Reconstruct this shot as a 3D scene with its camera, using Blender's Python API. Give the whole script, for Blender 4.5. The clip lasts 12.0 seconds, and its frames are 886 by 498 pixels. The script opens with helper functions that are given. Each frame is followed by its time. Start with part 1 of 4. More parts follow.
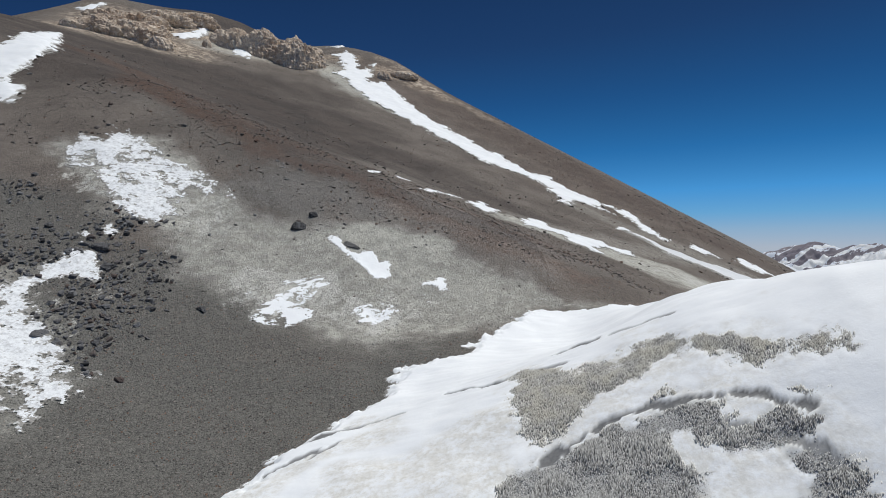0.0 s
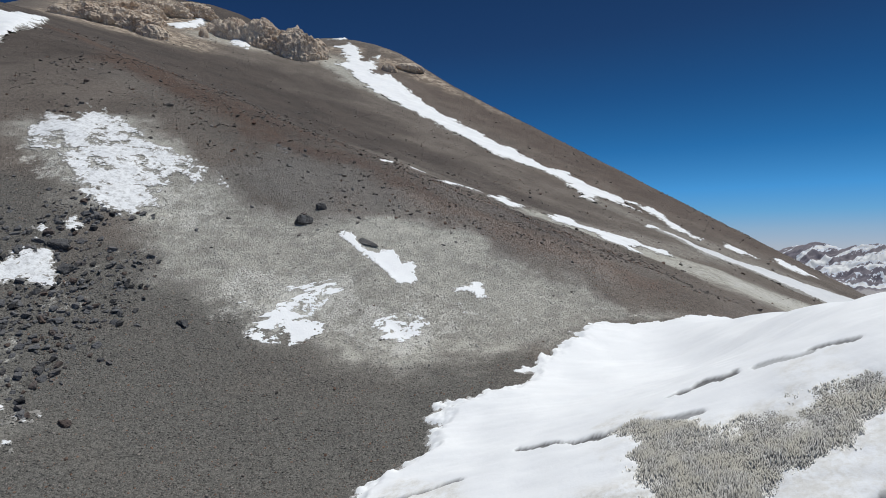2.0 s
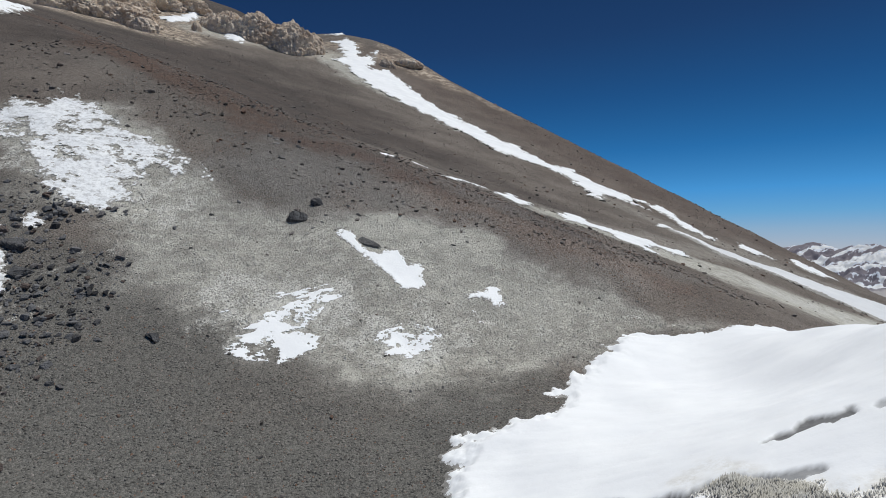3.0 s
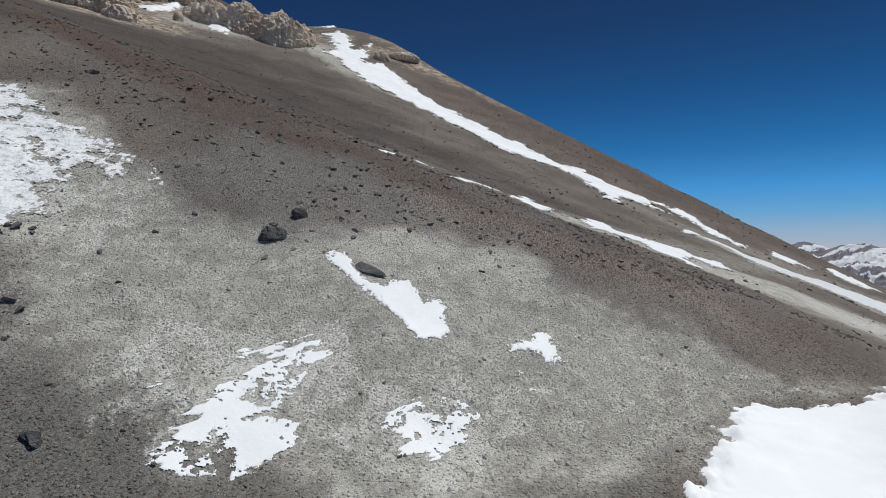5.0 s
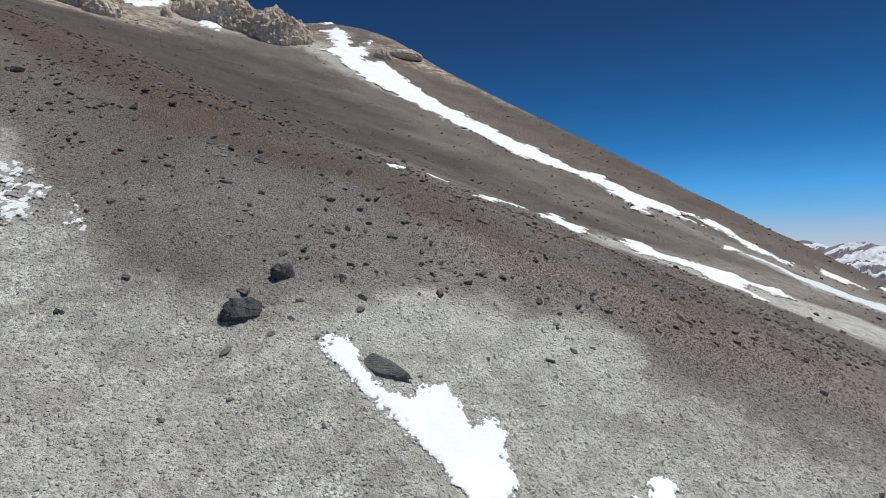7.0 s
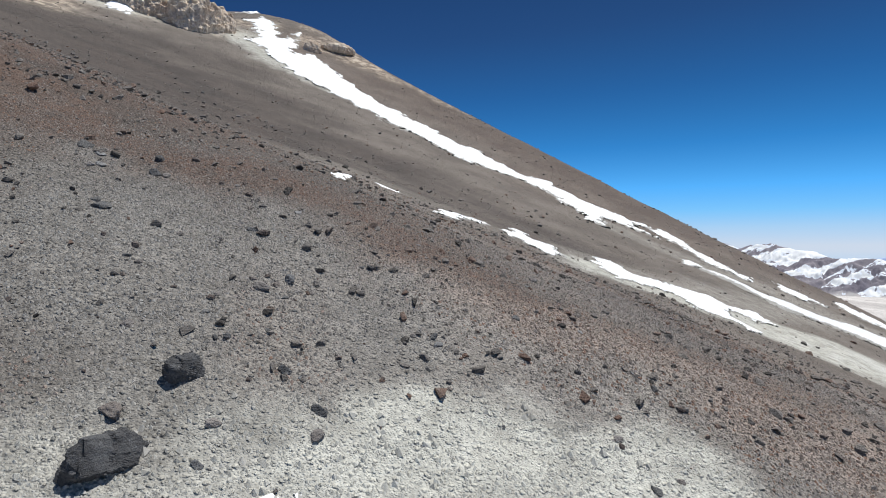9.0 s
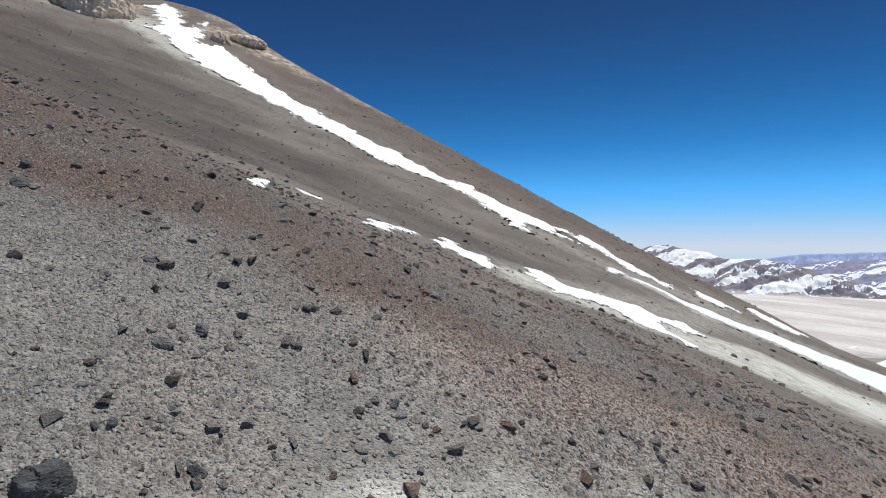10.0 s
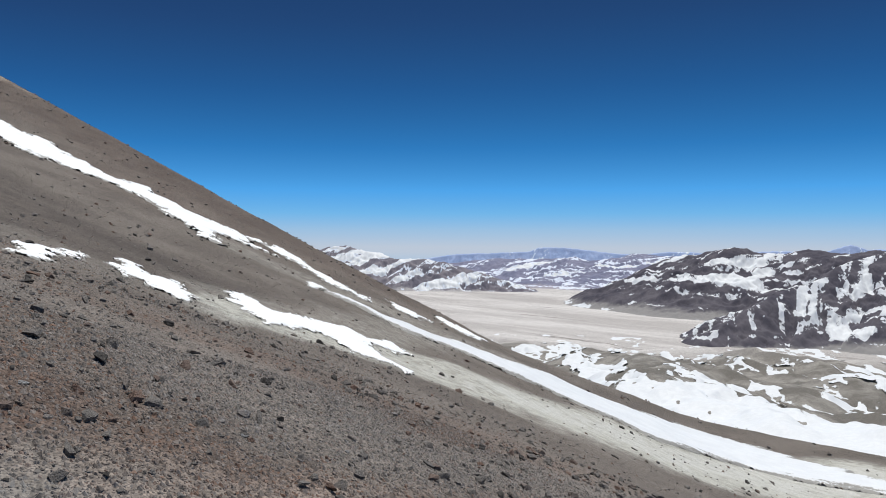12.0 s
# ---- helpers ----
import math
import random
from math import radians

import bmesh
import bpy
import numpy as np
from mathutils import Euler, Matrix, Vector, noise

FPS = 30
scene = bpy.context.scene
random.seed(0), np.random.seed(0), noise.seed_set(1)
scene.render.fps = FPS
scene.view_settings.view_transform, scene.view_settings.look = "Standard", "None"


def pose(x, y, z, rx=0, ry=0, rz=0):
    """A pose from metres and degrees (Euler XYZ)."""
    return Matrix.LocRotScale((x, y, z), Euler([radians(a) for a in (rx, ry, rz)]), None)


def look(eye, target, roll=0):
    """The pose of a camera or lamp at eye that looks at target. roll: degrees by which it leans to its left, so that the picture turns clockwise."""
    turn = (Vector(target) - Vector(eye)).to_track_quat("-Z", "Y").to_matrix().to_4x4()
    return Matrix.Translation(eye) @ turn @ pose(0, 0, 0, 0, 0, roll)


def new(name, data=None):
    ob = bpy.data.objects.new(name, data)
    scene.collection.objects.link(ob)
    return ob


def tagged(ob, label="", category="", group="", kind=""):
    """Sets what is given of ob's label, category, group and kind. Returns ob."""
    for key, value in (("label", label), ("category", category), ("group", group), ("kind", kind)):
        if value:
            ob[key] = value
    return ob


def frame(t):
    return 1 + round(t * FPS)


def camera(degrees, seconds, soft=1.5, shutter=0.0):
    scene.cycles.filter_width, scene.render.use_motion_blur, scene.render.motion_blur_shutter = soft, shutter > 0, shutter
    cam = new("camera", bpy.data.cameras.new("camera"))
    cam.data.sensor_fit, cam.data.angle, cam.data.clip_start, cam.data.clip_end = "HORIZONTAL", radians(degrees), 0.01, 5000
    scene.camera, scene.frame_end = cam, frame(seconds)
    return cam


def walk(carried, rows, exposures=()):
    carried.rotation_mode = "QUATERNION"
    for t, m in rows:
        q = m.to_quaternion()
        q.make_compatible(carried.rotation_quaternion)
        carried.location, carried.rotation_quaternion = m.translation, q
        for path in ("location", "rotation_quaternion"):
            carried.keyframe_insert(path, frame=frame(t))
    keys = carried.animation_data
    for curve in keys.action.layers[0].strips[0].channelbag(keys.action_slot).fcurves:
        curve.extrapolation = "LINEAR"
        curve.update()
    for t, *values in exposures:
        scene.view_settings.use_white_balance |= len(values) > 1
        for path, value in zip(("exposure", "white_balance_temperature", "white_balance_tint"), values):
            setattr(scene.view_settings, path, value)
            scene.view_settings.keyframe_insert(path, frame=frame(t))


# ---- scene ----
cam = camera(67.8, 12.0, 0.9)
METRES, EYE, TILT, LEAN, TURN = 60.0, 7.0, 0.0, 0.0, 0.0
ROWS = [
    (0.0, 0.0, 0.0, 0.0, -0.0, 0.0, -0.0),
    (0.5, -0.013, 0.0386, -0.0036, -0.0, 0.02, -0.03),
    (1.0, -0.0243, 0.0797, -0.0047, -0.01, 0.02, -0.01),
    (1.5, -0.0346, 0.1234, -0.0039, -0.02, 0.01, 0.01),
    (2.0, -0.0441, 0.1679, -0.0025, -0.02, 0.02, -0.02),
    (2.5, -0.0522, 0.2133, -0.002, -0.1, 0.02, -0.06),
    (4.5, -0.0804, 0.4036, 0.0088, -0.99, -0.04, -0.03),
    (5.0, -0.0875, 0.4519, 0.0233, -1.01, -0.07, -0.07),
    (5.5, -0.0941, 0.4997, 0.037, -1.01, -0.1, -0.01),
    (6.0, -0.1008, 0.5465, 0.0504, -1.04, -0.1, 0.06),
    (6.5, -0.1077, 0.5935, 0.062, -1.05, -0.13, 0.08),
    (7.0, -0.1145, 0.6386, 0.0705, -1.12, -0.15, 0.09),
    (9.0, -0.1428, 0.797, 0.1017, -7.44, -0.19, -0.16),
    (9.5, -0.1485, 0.8333, 0.1095, -9.9, -0.16, -0.26),
    (10.0, -0.1527, 0.8677, 0.1171, -15.02, -0.16, -0.33),
    (10.5, -0.1548, 0.8982, 0.1243, -21.5, -0.14, -0.42),
    (11.0, -0.1548, 0.925, 0.1302, -28.44, -0.01, -0.49),
    (11.5, -0.1518, 0.9476, 0.1366, -35.36, 0.0, -0.5),
    (12.0, -0.1464, 0.9672, 0.1446, -42.35, 0.05, -0.46),
]
walk(cam, [(t, pose(0, 0, EYE, TILT, LEAN, TURN) @ pose(METRES * x, METRES * y, METRES * z, 90 + pitch, roll, yaw)) for t, x, y, z, yaw, pitch, roll in ROWS],
     [(0.0, -0.15), (2.5, -0.15), (4.5, -0.18), (7.0, 0.1), (9.0, 0.46), (10.5, 0.39), (12.0, 0.19)])

# world, sun and exposure
SUN_EL, SUN_AZ = 71.0, 54.0          # degrees up, degrees clockwise from +y
world = bpy.data.worlds.new("sky")
scene.world = world
world.use_nodes = True
sky = world.node_tree.nodes.new("ShaderNodeTexSky")
sky.sky_type, sky.sun_disc = "NISHITA", False
sky.sun_elevation, sky.sun_rotation = radians(SUN_EL), radians(SUN_AZ)
sky.altitude, sky.air_density, sky.dust_density, sky.ozone_density = 5500, 0.7, 1.0, 4.0
# the deep blue of thin, clean air over a pale band of dust: the sky's own brightness picks its colour
def linear(*rgb):
    return tuple((c / 255 / 12.92 if c < 10.3 else ((c / 255 + 0.055) / 1.055) ** 2.4) / 1.087 for c in rgb)


tree = world.node_tree
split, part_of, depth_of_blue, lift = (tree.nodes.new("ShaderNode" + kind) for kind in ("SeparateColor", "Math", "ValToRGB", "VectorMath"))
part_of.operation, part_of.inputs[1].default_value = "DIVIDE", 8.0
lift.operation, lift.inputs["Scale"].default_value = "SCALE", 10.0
AIR = [(1.00, (26, 54, 96)), (1.30, (33, 68, 116)), (1.64, (35, 89, 147)), (2.22, (46, 120, 186)), (3.14, (78, 161, 229)), (4.1, (112, 178, 228)), (5.15, (152, 188, 220)),
       (6.75, (184, 196, 212))]
for n, (green, tone) in enumerate(AIR):
    stop = depth_of_blue.color_ramp.elements[0] if n == 0 else depth_of_blue.color_ramp.elements.new(green / 8) if n < len(AIR) - 1 else depth_of_blue.color_ramp.elements[-1]
    stop.position, stop.color = green / 8, (*linear(*tone), 1)
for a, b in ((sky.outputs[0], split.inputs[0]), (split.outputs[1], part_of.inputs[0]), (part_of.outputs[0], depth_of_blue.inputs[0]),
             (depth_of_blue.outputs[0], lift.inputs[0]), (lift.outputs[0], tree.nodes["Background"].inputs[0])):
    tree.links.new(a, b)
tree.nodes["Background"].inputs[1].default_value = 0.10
sun_data = bpy.data.lights.new("sun", "SUN")
sun_data.energy, sun_data.angle, sun_data.color = 4.0, radians(0.55), (0.97, 0.968, 0.93)
sun = new("sun", sun_data)
sun.matrix_world = look((0, 0, 400), (-400 * math.sin(radians(SUN_AZ)) / math.tan(radians(SUN_EL)),
                                      -400 * math.cos(radians(SUN_AZ)) / math.tan(radians(SUN_EL)), 0))


# noise on whole arrays
def lattice(ix, iy, seed):
    h = (ix * 374761393 + iy * 668265263 + seed * 974634777) & 0x7FFFFFFF
    h = ((h ^ (h >> 13)) * 1274126177) & 0x7FFFFFFF
    return ((h ^ (h >> 16)) & 0xFFFF) / 65535.0 * 2 - 1


def vnoise(x, y, seed=0):
    x, y = np.asarray(x, float), np.asarray(y, float)
    ix, iy = np.floor(x).astype(np.int64), np.floor(y).astype(np.int64)
    fx, fy = x - ix, y - iy
    u, v = fx * fx * fx * (fx * (fx * 6 - 15) + 10), fy * fy * fy * (fy * (fy * 6 - 15) + 10)
    a, b = lattice(ix, iy, seed), lattice(ix + 1, iy, seed)
    c, d = lattice(ix, iy + 1, seed), lattice(ix + 1, iy + 1, seed)
    return a + (b - a) * u + (c - a) * v + (a - b - c + d) * u * v


def fbm(x, y, size, octaves=4, seed=0, gain=0.5):
    x, y = np.asarray(x, float), np.asarray(y, float)
    total, amp = 0.0, 1.0
    for n in range(octaves):
        c, s = math.cos(0.7 * n + seed), math.sin(0.7 * n + seed)
        total = total + amp * vnoise((c * x - s * y) / size, (s * x + c * y) / size, seed * 31 + n)
        size, amp = size / 2.03, amp * gain
    return total


def ridged(x, y, size, octaves=5, seed=0, gain=0.5):
    total, amp = 0.0, 1.0
    for n in range(octaves):
        c, s = math.cos(0.9 * n + seed), math.sin(0.9 * n + seed)
        total = total + amp * (1 - 2 * np.abs(vnoise((c * x - s * y) / size, (s * x + c * y) / size, seed * 17 + n)))
        size, amp = size / 2.05, amp * gain
    return total


def smooth_max(a, b, k):
    return np.maximum(a, b) + k * np.log1p(np.exp(-np.minimum(np.abs(a - b) / k, 60)))


def smooth_min(a, b, k):
    return -smooth_max(-a, -b, k)


def step(a, b, v):
    u = np.clip((np.asarray(v, float) - a) / (b - a), 0, 1)
    return u * u * (3 - 2 * u)


# the lie of the land, form by form
def land(x, y):
    x, y = np.asarray(x, float), np.asarray(y, float)
    front = 5.455 - 0.156 * x + 0.619 * (y - 60)              # scree face above the ice
    bench = 13.143 - 0.410 * x + 0.097 * (y - 90)             # back of the spur
    flank = 11.964 - 0.288 * (x - 30) + 0.301 * (y - 130)     # far flank with the snow gully
    upper = 47.175 - 0.250 * (x + 20) + 0.537 * (y - 200)     # head wall under the crag
    z = smooth_max(smooth_min(front, bench, 1.2), smooth_max(flank, upper, 3.965), 3.173)
    z = smooth_max(z, -5.856 - 0.074 * x, 1.2)                # hollow at the foot
    cone = 120.768 - 0.457 * np.sqrt((x + 88.306) ** 2 + (y - 272.206) ** 2 + 400)
    z = smooth_min(z, cone, 3.0)                              # summit cone
    edge = (x - 65) - 0.29 * (y - 76) - 0.8 * np.maximum(0, y - 130)
    z = smooth_min(z, 11.794 - 0.306 * (y - 76) - 0.511 * edge - 0.011 * np.maximum(0, edge - 16) ** 2, 0.8)   # break of slope to the valley
    r = np.hypot(x, y - 60)
    hummock = (fbm(x * 0.9 + y * 0.5, y * 1.6 - x * 1.1, 170, 5, 5, 0.52) * 14 + 4) * step(150, 420, r) * (1 - step(1100, 1500, r))
    z = smooth_max(z, hummock - 60 - 40 * np.clip((r - 300) / 300, 0, 1) - 75 * np.clip((r - 600) / 700, 0, 1), 5.0)
    # ice mound and its snow shoulders, rubble swell, summit and the saddle under the crag: height, x, y, two radii
    for h, cx, cy, rx, ry in ((9.19, 13.47, 32.42, 16.39, 14.07), (4.21, 16.22, 44.47, 5.12, 9.17), (8.19, 23.52, 25.7, 9.28, 10.61),
                              (2.3, -20, 266, 15, 18), (2.086, -38, 72, 14, 18), (-11, -68, 272, 19, 24), (4.5, -128, 246, 16, 20), (-4, -132, 192, 16, 20)):
        z = z + h * np.exp(-((x - cx) / rx) ** 2 - ((y - cy) / ry) ** 2)
    return z


def relief(x, y):
    """Uneven ground, in metres, fading out where the sheet is coarse."""
    r = np.hypot(x, y - 60)
    return fbm(x, y, 7.0, 3, 3) * 0.16 * (1 - step(150, 300, r)) + fbm(x, y, 2.4, 2, 8) * 0.07 * (1 - step(30, 60, r))


def ground_at(x, y):
    return land(x, y) + relief(x, y)


# signed distance to a closed outline, positive inside
def inside(x, y, outline):
    px = np.array(outline, float)
    best, odd = np.full(np.shape(x), 1e9), np.zeros(np.shape(x), bool)
    for (ax, ay), (bx, by) in zip(px, np.roll(px, -1, 0)):
        dx, dy = bx - ax, by - ay
        f = np.clip(((x - ax) * dx + (y - ay) * dy) / (dx * dx + dy * dy + 1e-9), 0, 1)
        best = np.minimum(best, np.hypot(x - ax - f * dx, y - ay - f * dy))
        if ay != by:
            odd ^= ((ay > y) != (by > y)) & (x < ax + (y - ay) * dx / dy)
    return np.where(odd, best, -best)


# materials
class Nodes:
    """A small builder of node materials."""

    def __init__(self, name):
        self.material = bpy.data.materials.new(name)
        self.material.use_nodes = True
        self.tree = self.material.node_tree
        self.shader = self.tree.nodes["Principled BSDF"]
        self.place = self.tree.nodes.new("ShaderNodeNewGeometry").outputs["Position"]

    def link(self, value, socket):
        if isinstance(value, bpy.types.NodeSocket):
            self.tree.links.new(value, socket)
        else:
            socket.default_value = value

    def noise(self, scale, detail=4.0, rough=0.55, vector=None):
        node = self.tree.nodes.new("ShaderNodeTexNoise")
        node.inputs["Scale"].default_value, node.inputs["Detail"].default_value = scale, detail
        node.inputs["Roughness"].default_value = rough
        self.tree.links.new(vector or self.place, node.inputs["Vector"])
        return node.outputs["Fac"]

    def cells(self, scale, output="Distance", randomness=1.0):
        node = self.tree.nodes.new("ShaderNodeTexVoronoi")
        node.inputs["Scale"].default_value, node.inputs["Randomness"].default_value = scale, randomness
        self.tree.links.new(self.place, node.inputs["Vector"])
        return node.outputs[output]

    def stretch(self, x, y, z, turn=0.0, vector=None):
        node = self.tree.nodes.new("ShaderNodeMapping")
        node.inputs["Scale"].default_value = (x, y, z)
        node.inputs["Rotation"].default_value = (0, 0, radians(turn))
        self.tree.links.new(vector or self.place, node.inputs["Vector"])
        return node.outputs[0]

    def attribute(self, name):
        node = self.tree.nodes.new("ShaderNodeAttribute")
        node.attribute_name = name
        return node.outputs["Fac"]

    def random(self):
        return self.tree.nodes.new("ShaderNodeObjectInfo").outputs["Random"]

    def island(self):
        return self.tree.nodes.new("ShaderNodeNewGeometry").outputs["Random Per Island"]

    def maths(self, kind, a, b=0.0, c=0.0):
        node = self.tree.nodes.new("ShaderNodeMath")
        node.operation = kind
        for socket, value in zip(node.inputs, (a, b, c)):
            self.link(value, socket)
        return node.outputs[0]

    def ramp(self, value, low, high):
        node = self.tree.nodes.new("ShaderNodeMapRange")
        node.interpolation_type = "SMOOTHSTEP"
        self.link(value, node.inputs[0])
        node.inputs[1].default_value, node.inputs[2].default_value = low, high
        return node.outputs[0]

    def mix(self, fac, a, b):
        node = self.tree.nodes.new("ShaderNodeMix")
        node.data_type = "RGBA"
        self.link(fac, node.inputs[0])
        for socket, value in ((node.inputs[6], a), (node.inputs[7], b)):
            self.link((*value, 1) if isinstance(value, tuple) else value, socket)
        return node.outputs[2]

    def bump(self, height, distance, strength=1.0, under=None):
        node = self.tree.nodes.new("ShaderNodeBump")
        node.inputs["Strength"].default_value, node.inputs["Distance"].default_value = strength, distance
        self.link(height, node.inputs["Height"])
        if under:
            self.link(under, node.inputs["Normal"])
        return node.outputs[0]

    def finish(self, colour, roughness=0.9, normal=None, specular=0.3):
        self.link((*colour, 1) if isinstance(colour, tuple) else colour, self.shader.inputs["Base Color"])
        self.link(roughness, self.shader.inputs["Roughness"])
        self.shader.inputs["Specular IOR Level"].default_value = specular
        if normal:
            self.link(normal, self.shader.inputs["Normal"])
        return self.material


def gravel_material():
    n = Nodes("volcanic_gravel")
    red, ash, dark, plain = (n.attribute(a) for a in ("red", "ash", "dark", "plain"))
    blotch = n.noise(0.12, 6, 0.6)
    patch = n.noise(0.9, 5, 0.65)
    tone = n.mix(n.ramp(blotch, 0.35, 0.65), (0.142, 0.122, 0.108), (0.192, 0.167, 0.148))
    tone = n.mix(n.maths("MULTIPLY", n.maths("MULTIPLY", red, 0.8), n.ramp(patch, 0.25, 0.7)), tone, (0.179, 0.113, 0.087))
    tone = n.mix(dark, tone, (0.138, 0.134, 0.125))
    tone = n.mix(n.attribute("burnt"), tone, n.mix(n.ramp(blotch, 0.35, 0.65), (0.066, 0.057, 0.053), (0.092, 0.076, 0.068)))
    tone = n.mix(n.maths("MULTIPLY", n.maths("MULTIPLY", red, n.attribute("burnt")), n.ramp(patch, 0.2, 0.65)), tone, (0.128, 0.080, 0.060))
    rough = n.noise(0.5, 8, 0.72)
    tone = n.mix(n.maths("MULTIPLY", n.attribute("tan"), n.ramp(rough, 0.33, 0.6)), tone, n.mix(n.ramp(rough, 0.45, 0.62), (0.354, 0.277, 0.212), (0.590, 0.507, 0.413)))
    tone = n.mix(n.attribute("light"), tone, n.mix(n.ramp(patch, 0.3, 0.7), (0.242, 0.224, 0.205), (0.325, 0.304, 0.281)))
    tone = n.mix(n.maths("MULTIPLY", n.attribute("grey"), 0.8), tone, n.mix(n.ramp(patch, 0.3, 0.7), (0.168, 0.157, 0.145), (0.236, 0.222, 0.206)))
    tone = n.mix(n.maths("MULTIPLY", n.attribute("light"), n.maths("MULTIPLY", red, n.ramp(patch, 0.2, 0.7))), tone, (0.289, 0.224, 0.186))
    pale = n.mix(n.ramp(patch, 0.25, 0.75), (0.430, 0.418, 0.373), (0.520, 0.507, 0.458))
    cover = n.maths("MULTIPLY", ash, n.maths("ADD", 0.70, n.maths("MULTIPLY", n.ramp(patch, 0.3, 0.75), 0.6)))
    tone = n.mix(n.ramp(cover, 0.02, 1.0), tone, pale)
    tone = n.mix(n.attribute("moraine"), tone, n.mix(n.ramp(n.noise(0.02, 6, 0.65), 0.4, 0.62), (0.15, 0.138, 0.124), (0.285, 0.268, 0.245)))
    streak = n.noise(0.006, 8, 0.68, n.stretch(1.0, 0.16, 1.0, 38))
    flats = n.mix(n.ramp(streak, 0.40, 0.62), (0.405, 0.380, 0.368), (0.570, 0.544, 0.530))
    flats = n.mix(n.ramp(n.noise(0.02, 6, 0.7, n.stretch(1.0, 0.12, 1.0, 38)), 0.60, 0.68), flats, (0.20, 0.18, 0.17))
    tone = n.mix(plain, tone, flats)
    crust = n.maths("ADD", n.attribute("crust"), n.maths("MULTIPLY", n.maths("SUBTRACT", n.noise(0.9, 10, 0.74, n.stretch(1.0, 0.45, 1.0, 35)), 0.5), 2.4))
    tone = n.mix(n.maths("MULTIPLY", n.ramp(n.attribute("crust"), 0.02, 0.2), n.ramp(crust, 0.50, 0.85)), tone, (0.55, 0.54, 0.505))
    grain = n.noise(13.0, 3, 0.6)
    coarse = n.noise(3.2, 5, 0.7)
    pebble, lump = n.cells(15.0, "Color"), n.cells(6.5, "Color")
    chosen = n.ramp(lump, 0.42, 0.50)
    mound = n.maths("MULTIPLY", chosen, n.ramp(n.cells(6.5), 0.55, 0.10))
    small = n.ramp(n.cells(15.0), 0.60, 0.10)
    node = n.tree.nodes.new("ShaderNodeMix")
    node.data_type, node.blend_type = "RGBA", "MULTIPLY"
    node.inputs[0].default_value = 1.0
    n.link(tone, node.inputs[6])
    mottle = n.maths("ADD", n.maths("MULTIPLY", grain, 0.30), n.maths("ADD", n.maths("MULTIPLY", coarse, 0.35), n.maths("MULTIPLY", pebble, 0.35)))
    soft = n.maths("MINIMUM", n.maths("ADD", ash, n.maths("MULTIPLY", n.attribute("light"), 0.5)), 1.0)
    strong = n.mix(n.ramp(mottle, 0.28, 0.72), (0.56, 0.56, 0.56), (1.40, 1.39, 1.37))
    weak = n.mix(n.ramp(mottle, 0.28, 0.72), (0.80, 0.80, 0.80), (1.16, 1.16, 1.15))
    n.link(n.mix(soft, strong, weak), node.inputs[7])
    normal = n.bump(small, 0.028, 0.75)
    normal = n.bump(mound, 0.075, 0.8, normal)
    normal = n.bump(grain, 0.02, 0.4, normal)
    normal = n.bump(n.noise(1.3, 5, 0.62), 0.16, 0.45, normal)
    return n.finish(node.outputs[2], 0.95, normal, 0.15)


def snow_material(name, dirt=0.0, gritty=0.0, white=1.0):
    n = Nodes(name)
    base = n.mix(n.ramp(n.noise(0.35, 5, 0.6), 0.35, 0.7), tuple(white * c for c in (0.80, 0.817, 0.84)), tuple(white * c for c in (0.865, 0.88, 0.895)))
    grime = n.maths("MULTIPLY", n.attribute("grime"), n.ramp(n.noise(1.6, 9, 0.76), 0.36, 0.60))
    base = n.mix(grime, base, n.mix(n.ramp(n.noise(6.0, 4), 0.3, 0.7), (0.58, 0.555, 0.50), (0.74, 0.72, 0.675)))
    # painted shade darkens the slits, the ledge and the gaps between blades
    base = n.mix(n.attribute("crevice_shade"), base, n.mix(n.noise(5.0, 4), (0.08, 0.08, 0.083), (0.25, 0.25, 0.25)))
    if dirt:
        base = n.mix(n.maths("MULTIPLY", n.ramp(n.noise(2.6, 9, 0.80), 0.44, 0.66), dirt), base, (0.36, 0.36, 0.37))
    scraps = n.maths("ADD", n.noise(1.9, 10, 0.78), n.maths("MULTIPLY", n.attribute("thin"), 0.46))
    base = n.mix(n.ramp(scraps, 0.70, 0.76), base, n.mix(n.noise(9.0, 4), (0.17, 0.163, 0.15), (0.40, 0.385, 0.36)))
    normal = n.bump(n.noise(1.1, 6, 0.62), 0.10, 0.22 + gritty)
    normal = n.bump(n.noise(7.0, 4, 0.6), 0.03, 0.25 + gritty, normal)
    n.shader.inputs["Subsurface Weight"].default_value = 0.0
    return n.finish(base, 0.6, normal, 0.3)


